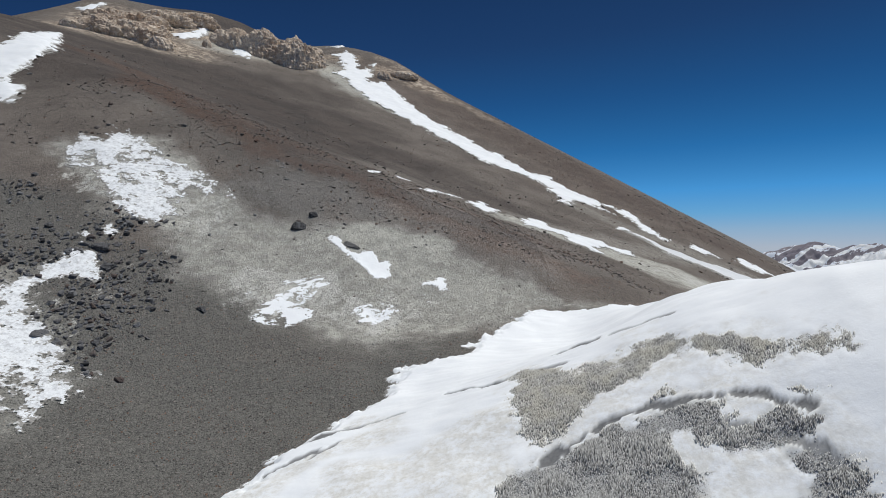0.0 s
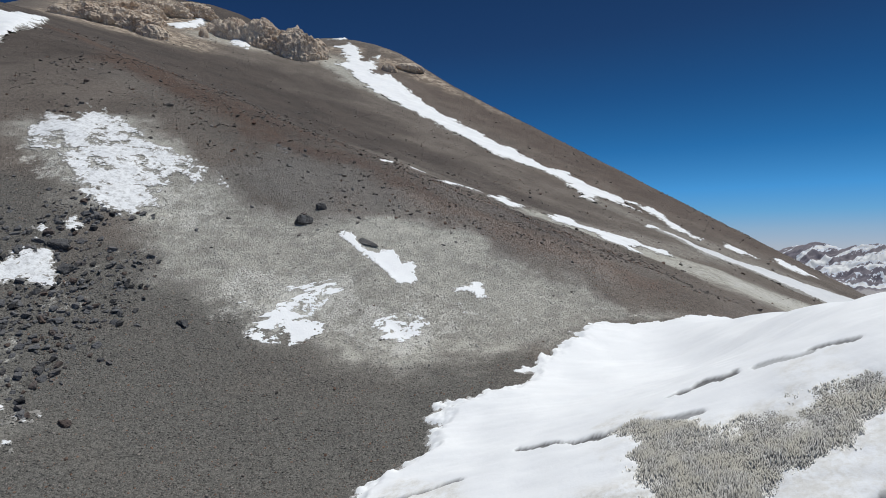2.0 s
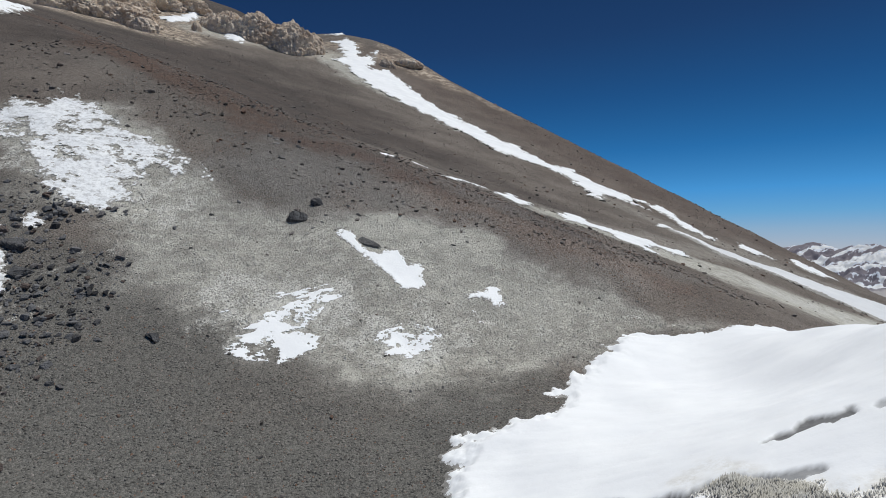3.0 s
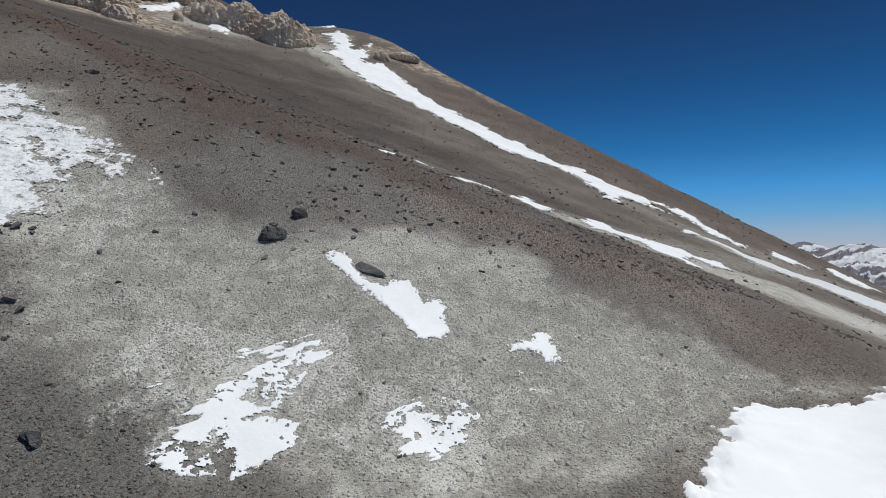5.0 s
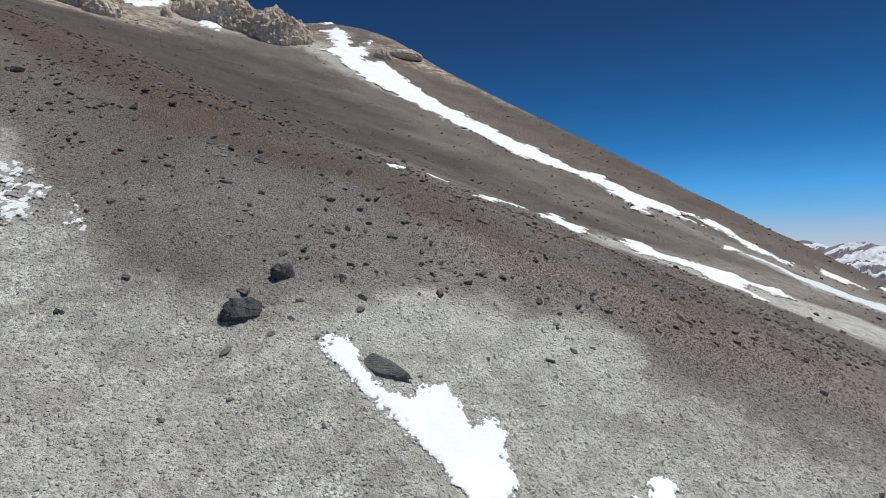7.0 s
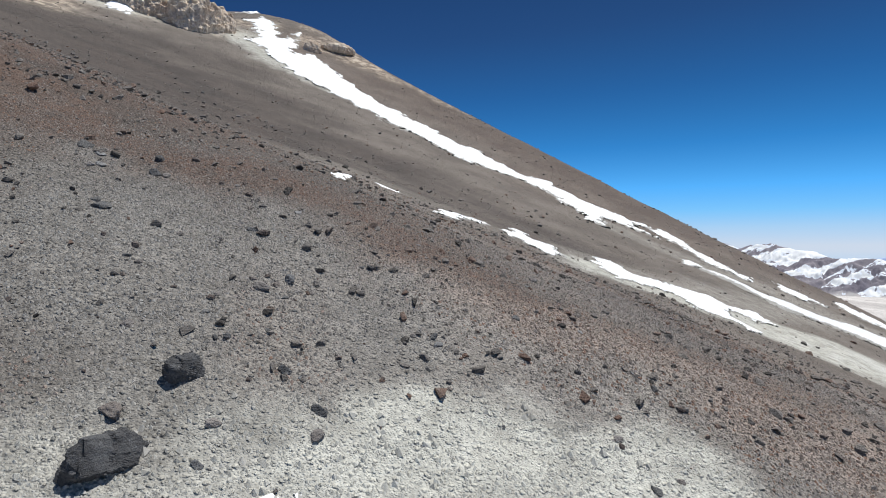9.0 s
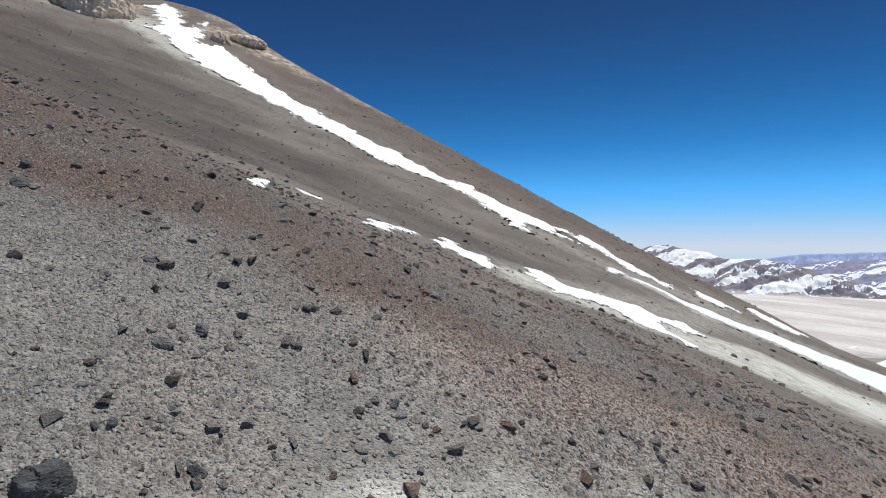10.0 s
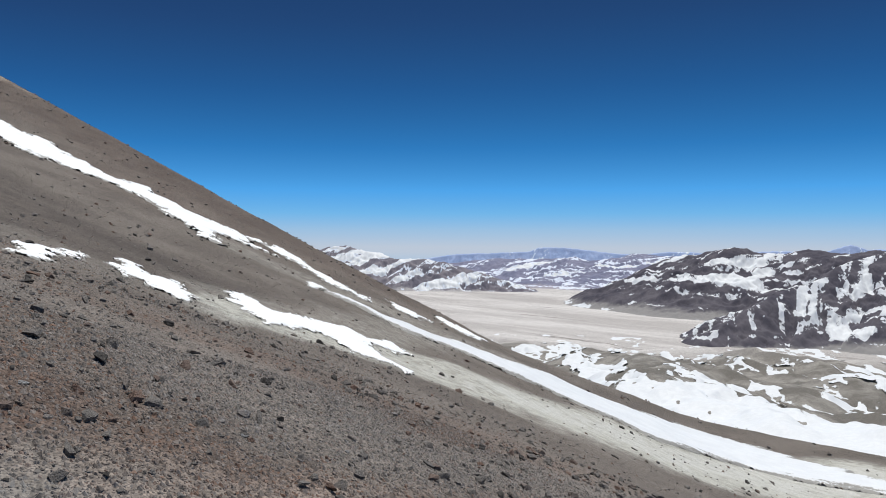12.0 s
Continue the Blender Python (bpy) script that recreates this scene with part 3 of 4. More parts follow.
snow_patch("snow_patch", "rough icy snow patch with stones showing through",
           [(-39.22, 67.27), (-37.63, 68.76), (-35.51, 68.33), (-35.82, 71.3), (-34.87, 71.41), (-31.9, 69.82), (-28.3, 67.27), (-25.75, 66.96), (-23.53, 65.68), (-21.73, 64.84), (-21.83, 63.56), (-23.74, 63.14), (-24.27, 61.66), (-23.74, 59.11), (-25.12, 57.31), (-26.6, 57.1), (-28.3, 57.84), (-30.42, 59.32), (-32.11, 60.6), (-32.64, 62.72), (-35.08, 61.97), (-36.88, 64.2), (-37.2, 66.74)],
           0.06, 0.07, 0.7, ICE, -0.32)
snow_patch("snow_patch", "small icy snow remnant among dark boulders",
           [(-21.6, 65.7), (-20.8, 65.2), (-20.3, 63.8), (-20.9, 63.8)],
           0.05, 0.05, 0.25, ICE, 0.4)
snow_patch("snow_patch", "rough icy snow patch with stones showing through",
           [(-30.28, 44.77), (-29.33, 46.57), (-28.9, 48.59), (-28.16, 50.39), (-27.1, 50.92), (-25.41, 49.86), (-25.41, 48.16), (-27.1, 47.74), (-28.27, 46.26), (-27.84, 43.92), (-26.47, 42.23), (-24.35, 41.06), (-22.97, 39.58), (-21.38, 38.31), (-19.89, 37.03), (-20, 35.76), (-20.64, 34.7), (-20.85, 33.01), (-21.59, 33.22), (-22.76, 33.64), (-26.15, 33.22), (-31.98, 39.37)],
           0.06, 0.07, 0.7, ICE, -0.32)
snow_patch("snow_patch", "small icy snow remnant among dark boulders",
           [(-29, 52), (-29.1, 53.6), (-28.5, 53.2), (-28.4, 51.7)],
           0.05, 0.05, 0.25, ICE, 0.4)
snow_patch("snow_patch", "small icy snow remnant among dark boulders",
           [(-28.3, 54.3), (-28, 55.6), (-27, 54.9), (-27.1, 53.7)],
           0.05, 0.05, 0.25, ICE, 0.4)
snow_patch("snow_patch", "smooth snowfield on the upper slope",
           [(-68.2, 92), (-65.5, 97.5), (-71.1, 111.5), (-94.7, 163.9), (-57.9, 98.7), (-56, 90.3), (-55.4, 84.6), (-55.1, 82.1), (-57, 75.3)],
           0.5, 0.5, 0.8, SNOW, 0)
snow_patch("snow_patch", "smooth snowfield on the upper slope",
           [(-57.4, 77.5), (-54.7, 83.5), (-51.7, 80.5), (-49.5, 78.5), (-48.9, 75.1), (-50.1, 74.5), (-53.4, 72.1)],
           0.5, 0.5, 0.8, SNOW, 0)
snow_patch("snow_patch", "snow drift beside the summit crag",
           [(-125.4, 224.4), (-121.3, 236.3), (-119, 228), (-120.8, 222.3)],
           0.8, 0.8, 0.8, SNOW, 0)
snow_patch("snow_patch", "snow drift beside the summit crag",
           [(-93.1, 222.2), (-89.7, 235.8), (-92.6, 257.9), (-91.5, 262.9), (-86.2, 242.9), (-85.4, 229.7), (-88, 221.2)],
           0.8, 0.8, 0.8, SNOW, 0)
snow_patch("snow_patch", "snow drift beside the summit crag",
           [(-75.1, 231.1), (-71.1, 234.5), (-64.5, 225.2), (-64.3, 217.9), (-69.3, 219.1)],
           0.8, 0.8, 0.8, SNOW, 0)
snow_patch("snow_patch", "snow drift beside the summit crag",
           [(-49.3, 279.4), (-41.4, 282.5), (-43.3, 274.5)],
           0.8, 0.8, 0.8, SNOW, 0)
snow_patch("snow_patch", "snow drift beside the summit crag",
           [(-107.4, 248.7), (-102.7, 251.8), (-104, 245.5)],
           0.8, 0.8, 0.8, SNOW, 0)


# the ice field with its fringe of small penitentes
ICE_OUTLINE = [(-9.9, 28.7), (-8.9, 30.1), (-7.9, 32.6), (-6.7, 32.9), (-5.6, 35.5), (-4.3, 37.3), (-3.4, 41.8), (-2.7, 42.1), (-1.4, 42.5), (1.2, 44.5), (3.2, 48.3), (5.9, 52), (8, 53.5), (11.6, 54), (18.3, 56.8), (24, 55), (45, 60), (45, -10), (-20, -10), (-16, 20)]
BLADES = [(1.8, 24.5), (3.8, 25.2), (6.6, 26), (8.4, 25.9), (9.8, 25.6), (11.3, 25.1), (12.7, 24), (13.2, 23.4), (13.9, 22.6), (14.6, 21.8), (14.1, 19.7), (9, 20.3), (2.2, 21.6)]
BLADES_UPPER = [(3.1, 30.6), (3.9, 32.4), (6.2, 30.3), (7.5, 29.7), (9.7, 29.5), (11, 28.9), (12.5, 27.4), (14, 26.3), (15.4, 24.9), (15.2, 24.7), (13.8, 25.6), (12.9, 25.7), (12.2, 26.7), (10.7, 27.8), (9.7, 27.7), (8.1, 27.7), (6.7, 27.5), (5.6, 26.5), (4.9, 26), (3.9, 26.4), (3.3, 27.9)]
BLADES_ISLAND = [(8.6, 24.4), (9, 24.1), (9.5, 23.4), (10.4, 22.8), (11.2, 22.2), (11.6, 21.7), (11.3, 21), (9.3, 21.5), (9.2, 22.8), (8.6, 23.5)]
BLADES_GAP = [(13.4, 22.8), (14.1, 22.4), (14.6, 21.8), (14.8, 21.1), (14.6, 20.9), (14, 21.5), (13.5, 22.1), (13, 22.7)]


LEDGE = [(3.8, 25.2), (6.6, 26.0), (8.4, 25.9), (9.8, 25.6), (11.3, 25.1), (12.7, 24.0), (13.2, 23.4)]
# open slits and ledge in the ice, shade painted in: two ends, half width, strength
SLITS = [(*a, *b, 0.13, 1.0) for a, b in zip(LEDGE, LEDGE[1:])] + [
    (5.7, 34.2, 7.8, 34.0, 0.16, 1.0), (8.7, 33.6, 9.8, 32.8, 0.22, 0.6), (10.5, 33.0, 11.2, 32.1, 0.10, 0.9), (0.2, 34.7, 3.0, 33.0, 0.13, 1.0),
    (3.3, 33.0, 5.9, 31.7, 0.07, 0.8), (-6.3, 32.7, -4.1, 33.6, 0.28, 1.0), (-4.1, 33.6, -2.0, 33.5, 0.14, 0.9), (-6.2, 30.4, -5.2, 31.5, 0.12, 0.9),
    (-8.0, 29.9, -6.0, 31.1, 0.11, 0.9), (10.3, 24.1, 12.1, 23.0, 0.16, 0.8), (12.1, 23.0, 13.2, 21.5, 0.16, 0.8)]


def blade_zone(x, y):
    """Where the ice stands in blades, 0 to 1."""
    a = inside(x, y, BLADES) + fbm(x, y, 2.0, 5, 51, 0.7) * 0.55
    a = np.minimum(a, -(inside(x, y, BLADES_ISLAND) + fbm(x, y, 1.4, 5, 52, 0.7) * 0.55))
    a = np.minimum(a, -(inside(x, y, BLADES_GAP) + fbm(x, y, 1.2, 5, 54, 0.75) * 0.7))
    a = a - 0.9 * step(9.5, 12.0, x) * (0.5 + fbm(x * 0.5, y * 1.6, 1.1, 4, 59, 0.6))      # broken by streaks of snow
    b = inside(x, y, BLADES_UPPER) + fbm(x, y, 1.8, 5, 53, 0.7) * 0.6
    ledge = np.full(np.shape(x), 1e9)
    for (px, py), (qx, qy) in zip(LEDGE, LEDGE[1:]):
        f = np.clip(((x - px) * (qx - px) + (y - py) * (qy - py)) / ((qx - px) ** 2 + (qy - py) ** 2), 0, 1)
        ledge = np.minimum(ledge, np.hypot(x - px - f * (qx - px), y - py - f * (qy - py)))
    return step(-0.8, 0.8, np.maximum(a, b)) * step(0.15, 0.35, ledge)


def stain(x, y):
    """Tan dust around the bladed ice."""
    near = np.maximum(inside(x, y, BLADES), inside(x, y, BLADES_UPPER))
    patches = bands(x, y, [(-3, 26, 4, 30, 1.6, 0.8), (0, 25, 3, 27, 1.4, 0.8), (3, 30, 9, 27.6, 1.2, 0.3), (-7, 28, -2, 31, 1.2, 0.75), (-5, 33, -1, 32, 0.8, 0.6)])
    return np.maximum(patches, 0.7 * step(-1.9, 0.5, near + fbm(x, y, 2.6, 5, 58, 0.65) * 1.6) * (1 - step(11, 17, x) * 0.6))


def slits(x, y):
    wx, wy = x + fbm(x, y, 1.1, 4, 91, 0.6) * 0.16, y + fbm(x, y, 1.1, 4, 92, 0.6) * 0.16
    total = np.zeros(np.shape(x))
    for ax, ay, bx, by, half, strength in SLITS:
        dx, dy = bx - ax, by - ay
        f = np.clip(((wx - ax) * dx + (wy - ay) * dy) / (dx * dx + dy * dy), 0, 1)
        half = max(half * 1.45, 0.16)
        d = np.hypot(wx - ax - f * dx, wy - ay - f * dy) + fbm(x, y, 0.7, 3, 93) * half * 0.6
        total = np.maximum(total, strength * (1 - step(0.7 * half, 1.15 * half, d)))
    return total


def ice_depth(x, y):
    d = inside(x, y, ICE_OUTLINE) + fbm(x, y, 2.2, 6, 55, 0.68) * 0.7
    depth = 0.35 * np.clip(d / 1.1, -0.5, 1)
    u, v = x * 0.96 - y * 0.28, y * 0.96 + x * 0.28
    grooves = slits(x, y)
    ripple = fbm(u * 0.25, v, 1.3, 4, 57, 0.6) * 0.035 * (1 - step(12, 18, x))
    return d, depth + fbm(x, y, 4.0, 3, 56) * 0.05 + ripple - 0.10 * grooves - 0.08 * blade_zone(x, y), grooves


def build_ice():
    gx, gy = np.meshgrid(np.concatenate([np.arange(-24, -10, 0.3), np.arange(-10, 20, 0.11), np.arange(20, 48, 0.3)]),
                         np.concatenate([np.arange(-14, 18, 0.3), np.arange(18, 42, 0.11), np.arange(42, 62, 0.2)]))
    d, depth, grooves = ice_depth(gx, gy)
    quad_keep = d > -0.25
    quad = quad_keep[:-1, :-1] & quad_keep[1:, :-1] & quad_keep[:-1, 1:] & quad_keep[1:, 1:]
    used = np.zeros(gx.shape, bool)
    for sy in (slice(0, -1), slice(1, None)):
        for sx in (slice(0, -1), slice(1, None)):
            used[sy, sx] |= quad
    n = np.full(gx.shape, -1)
    n[used] = np.arange(used.sum())
    faces = np.stack([n[:-1, :-1], n[:-1, 1:], n[1:, 1:], n[1:, :-1]], -1)[quad]
    z = ground_at(gx, gy) + depth
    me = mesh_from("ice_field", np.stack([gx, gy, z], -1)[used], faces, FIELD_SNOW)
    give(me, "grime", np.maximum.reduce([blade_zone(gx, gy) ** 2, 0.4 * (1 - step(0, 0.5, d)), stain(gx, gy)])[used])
    # shade between the ice blades, painted into the ice under them
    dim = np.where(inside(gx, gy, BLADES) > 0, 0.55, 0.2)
    give(me, "crevice_shade", np.maximum(grooves, dim * step(0.35, 1.0, blade_zone(gx, gy)))[used])
    give(me, "thin", ((1 - step(-0.1, 0.7, d)) * 0.8)[used])
    return tagged(new("ice_field", me), "white snow and ice field with grey penitente bands", "ice field", kind="structure")


build_ice()


# ---- distance ----
def blur(a, times):
    for _ in range(times):
        p = np.pad(a, 1, mode="edge")
        a = (p[1:-1, 1:-1] * 4 + (p[:-2, 1:-1] + p[2:, 1:-1] + p[1:-1, :-2] + p[1:-1, 2:]) * 2 + p[:-2, :-2] + p[:-2, 2:] + p[2:, :-2] + p[2:, 2:]) / 16
    return a


def drain(h):
    """Which cell each cell's water runs to, and how much water passes through it."""
    rows, cols = h.shape
    p = np.pad(h, 1, mode="constant", constant_values=1e9)
    best, where = h.copy(), np.arange(h.size).reshape(h.shape)
    number = np.pad(where, 1, mode="edge")
    for dy in (0, 1, 2):
        for dx in (0, 1, 2):
            q, far = p[dy:dy + rows, dx:dx + cols], 1.414 if dx != 1 and dy != 1 else 1.0
            low = h - (h - q) / far
            better = (q < h) & (low < best)
            best, where = np.where(better, low, best), np.where(better, number[dy:dy + rows, dx:dx + cols], where)
    to, water = where.ravel().tolist(), [1.0] * h.size
    for i in np.argsort(-h.ravel()).tolist():
        if to[i] != i:
            water[to[i]] += water[i]
    return where, np.array(water).reshape(h.shape)


def mountain(label, crest, spread, ribs, depth, material, seed, cell, base=-180.0, power=1.15, wear=3, snowy=0.25):
    """A range on the plain, worn by running water: a crest line of (x, y, z), the run of its slopes for each metre of height, the spacing and depth of its ribs."""
    line = np.array(crest, float)
    most = spread * (line[:, 2].max() - base) + 40
    x, y = np.meshgrid(np.arange(line[:, 0].min() - most, line[:, 0].max() + most, cell),
                       np.arange(line[:, 1].min() - most, line[:, 1].max() + most, cell))
    wx, wy = x + fbm(x, y, ribs * 2.2, 3, seed) * ribs * 0.14, y + fbm(x, y, ribs * 2.2, 3, seed + 1) * ribs * 0.14
    best, v, top, along, run = np.full(x.shape, 1e9), np.full(x.shape, 1e9), np.zeros(x.shape), np.zeros(x.shape), 0.0
    for a, b in zip(line[:-1], line[1:]):
        d = b[:2] - a[:2]
        length = math.hypot(*d)
        f = np.clip(((wx - a[0]) * d[0] + (wy - a[1]) * d[1]) / length ** 2, 0, 1)
        away, peak = np.hypot(wx - a[0] - f * d[0], wy - a[1] - f * d[1]), a[2] + f * (b[2] - a[2])
        share = away / (spread * np.maximum(peak - base, 5) + 20)
        near = share < v
        best, v = np.where(near, away, best), np.where(near, share, v)
        top, along = np.where(near, peak, top), np.where(near, run + f * length, along)
        run += length
    lean = along + fbm(x, y, ribs * 1.8, 2, seed + 2) * ribs * 0.22 + best * 0.35
    rib = ridged(lean, best * 0.2, ribs * 0.42, 4, seed + 5, 0.5)
    rough = ridged(x, y, ribs * 0.5, 5, seed + 9, 0.6)
    h = (top - base) * np.clip(1 - v, 0, 1) ** power
    h = h + depth * (0.42 * rib + 0.24 * rough) * step(0.0, 0.25, v) * step(0.0, 0.5, 1 - v) + depth * 0.22 * rough * step(0, 0.3, 1 - v)
    for _ in range(wear):
        where, water = drain(h)
        fall = h - h.ravel()[where]
        h = h - np.minimum(0.14 * cell * np.sqrt(np.minimum(water, 400)) ** 0.75, 0.7 * fall) * step(0.03, 0.15, v) * step(0, 0.1, 1 - v)
        h = 0.9 * h + 0.1 * blur(h, 1)
    bed, hollow = blur(np.log1p(drain(h)[1]), 1), blur(h, 10) - h
    h = np.where(v > 1.0, -14.0, h - 3.0)
    keep = v < 1.25
    quad = keep[:-1, :-1] & keep[1:, :-1] & keep[:-1, 1:] & keep[1:, 1:]
    used = np.zeros(x.shape, bool)
    for sy in (slice(0, -1), slice(1, None)):
        for sx in (slice(0, -1), slice(1, None)):
            used[sy, sx] |= quad
    n = np.full(x.shape, -1)
    n[used] = np.arange(used.sum())
    me = mesh_from("mountain_range", np.stack([x, y, base + h], -1)[used], np.stack([n[:-1, :-1], n[:-1, 1:], n[1:, 1:], n[1:, :-1]], -1)[quad], material)
    # snow lies in couloirs down the fall line, in the hollows and in drifts under the crest
    cover = 1.15 * fbm(along + best * 1.1, best * 0.12, ribs * 0.45, 5, seed + 19, 0.66) + 0.55 * fbm(x, y, ribs * 2.0, 3, seed + 17) \
        + 0.42 * fbm(x, y, ribs * 0.28, 4, seed + 23, 0.72) + 0.12 * np.clip(hollow / depth, -1, 1) + 0.04 * bed
    cover = cover - 0.6 * step(0.60, 1.0, v)
    edge = np.quantile(cover[v < 0.9], 1 - snowy)
    give(me, "gully", np.clip(0.5 + (cover - edge) * 0.22, 0, 1)[used])
    give(me, "apron", step(0.60, 1.0, v)[used])
    ob = tagged(new("mountain_range", me), label, "mountain", "distant mountains")
    # the larger snowfields lie on the rock as sheets
    deep = (cover > edge + 0.12) & (v < 0.9)
    mark = pieces(deep[:-1, :-1] & deep[1:, :-1] & deep[:-1, 1:] & deep[1:, 1:])
    roots, counts = np.unique(mark[mark > 0], return_counts=True)
    bare_of_dirt = np.zeros(x.shape)
    for root in roots[np.argsort(-counts)][:24]:
        part("snowfield", sheet_mesh("snowfield", x, y, base + h + 0.5, mark == root, OLD_SNOW, bare_of_dirt), ob, "old white snowfield")
    return ob


# distance haze is painted into rock and snow: bluer and paler farther off
MASSIF = mountain_material("dark_range_hazed_rock", (0.074, 0.069, 0.087), (0.124, 0.114, 0.130), (0.27, 0.258, 0.252), (0.70, 0.715, 0.74), 0.5)
HAZY = mountain_material("far_range_hazed_rock", (0.15, 0.14, 0.17), (0.24, 0.22, 0.24), (0.42, 0.40, 0.40), (0.72, 0.76, 0.83), 0.5)
LOW = mountain_material("low_range_hazed_rock", (0.17, 0.18, 0.26), (0.23, 0.23, 0.31), (0.34, 0.32, 0.36), (0.68, 0.72, 0.82), 0.5)
BLUE = mountain_material("farthest_range_hazed_rock", (0.33, 0.42, 0.63), (0.38, 0.46, 0.66), (0.40, 0.48, 0.66), (0.66, 0.74, 0.84), 0.5)
mountain("dark snow-streaked mountain massif rising from the plain",
         [(2138, 1559, -170), (2165, 1447, -88), (2211, 1250, -2), (2242, 1123, 17), (2243, 1074, 27), (2238, 1035, 35), (2251, 977, 17), (2266, 913, 13), (2279, 848, 29),
          (2293, 773, 20), (2298, 721, 12), (2307, 650, 23), (2324, 528, 17), (2346, 330, 13), (2350, 118, 4)], 2.3, 130, 17, MASSIF, 3, 5, snowy=0.40)
mountain("dark mountain spur with snow couloirs above grey screes",
         [(1314, 699, -155), (1434, 678, -107), (1532, 647, -77), (1611, 606, -55), (1650, 584, -43), (1698, 565, -17), (1749, 531, 6), (1806, 466, 23), (1873, 323, 28),
          (1909, 147, 22)], 1.9, 100, 12, MASSIF, 13, 4, snowy=0.42)
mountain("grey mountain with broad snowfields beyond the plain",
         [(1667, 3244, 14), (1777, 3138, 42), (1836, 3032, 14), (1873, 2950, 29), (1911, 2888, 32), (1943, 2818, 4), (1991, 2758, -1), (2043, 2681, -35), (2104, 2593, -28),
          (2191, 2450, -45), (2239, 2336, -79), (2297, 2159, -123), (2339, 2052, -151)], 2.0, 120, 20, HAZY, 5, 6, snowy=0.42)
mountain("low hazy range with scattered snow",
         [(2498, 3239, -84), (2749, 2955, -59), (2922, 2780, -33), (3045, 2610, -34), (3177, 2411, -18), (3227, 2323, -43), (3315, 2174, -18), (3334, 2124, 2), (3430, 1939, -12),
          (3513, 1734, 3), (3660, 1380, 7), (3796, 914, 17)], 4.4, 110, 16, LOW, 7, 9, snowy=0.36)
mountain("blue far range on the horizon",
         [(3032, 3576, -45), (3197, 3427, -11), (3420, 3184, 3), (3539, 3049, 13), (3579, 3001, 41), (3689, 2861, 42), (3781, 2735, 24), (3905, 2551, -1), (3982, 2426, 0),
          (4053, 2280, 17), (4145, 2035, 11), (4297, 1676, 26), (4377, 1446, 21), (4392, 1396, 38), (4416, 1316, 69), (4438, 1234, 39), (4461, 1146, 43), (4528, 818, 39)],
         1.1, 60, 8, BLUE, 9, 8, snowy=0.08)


# snow on the moraines below the flank
def valley_snow():
    az, r = np.meshgrid(np.radians(np.arange(34, 96, 0.09)), np.geomspace(190, 1500, 620))
    x, y = np.sin(az) * r, np.cos(az) * r + 60
    u, v = x * 0.9 + y * 0.5, y * 1.6 - x * 1.1
    lie = fbm(u, v, 170, 4, 5, 0.48)
    drift = fbm(u * 0.8, v * 1.3, 80, 6, 61, 0.56)
    big = np.maximum(inside(x, y, FIELD), inside(x, y, FIELD_B)) / 22
    d = np.maximum(np.minimum(big + 0.6 - 2.1 * step(250, 420, r), 0.55) + drift * 0.95 - lie * 0.65, drift * 0.9 - lie * 0.5 + 0.06 - 0.5 * step(1000, 1400, r))
    keep = d > -0.03
    quad = keep[:-1, :-1] & keep[1:, :-1] & keep[:-1, 1:] & keep[1:, 1:]
    z = land(x, y) + np.clip(d * 3, -0.4, 0.5) + 0.25
    n = np.arange(x.size).reshape(x.shape)
    faces = np.stack([n[:-1, :-1], n[1:, :-1], n[1:, 1:], n[:-1, 1:]], -1)[quad]
    me = mesh_from("valley_snow", np.stack([x, y, z], -1).reshape(-1, 3), faces, OLD_SNOW)
    give(me, "thin", (1 - step(-0.02, 0.10, d)) * 0.8)
    return tagged(new("valley_snow", me), "scattered snowfields over low grey moraines", "snow field", kind="stuff")


FIELD = [(813, 765), (715, 605), (666, 502), (560, 380), (586, 329), (530, 268), (409, 201), (342, 158), (333, 134),
         (190, 40), (190, 134), (200, 160), (225, 195), (290, 255), (350, 325), (540, 512)]
FIELD_B = [(516, 234), (586, 249), (678, 255), (716, 234), (774, 210), (427, 142), (336, 142), (367, 166)]
valley_snow()


# ---- rocks ----
def solid_noise(p, size, octaves, seed):
    return (fbm(p[:, 0], p[:, 1] + 7.3, size, octaves, seed) + fbm(p[:, 1], p[:, 2] + 3.1, size, octaves, seed + 1)
            + fbm(p[:, 2], p[:, 0] + 5.7, size, octaves, seed + 2)) / 2


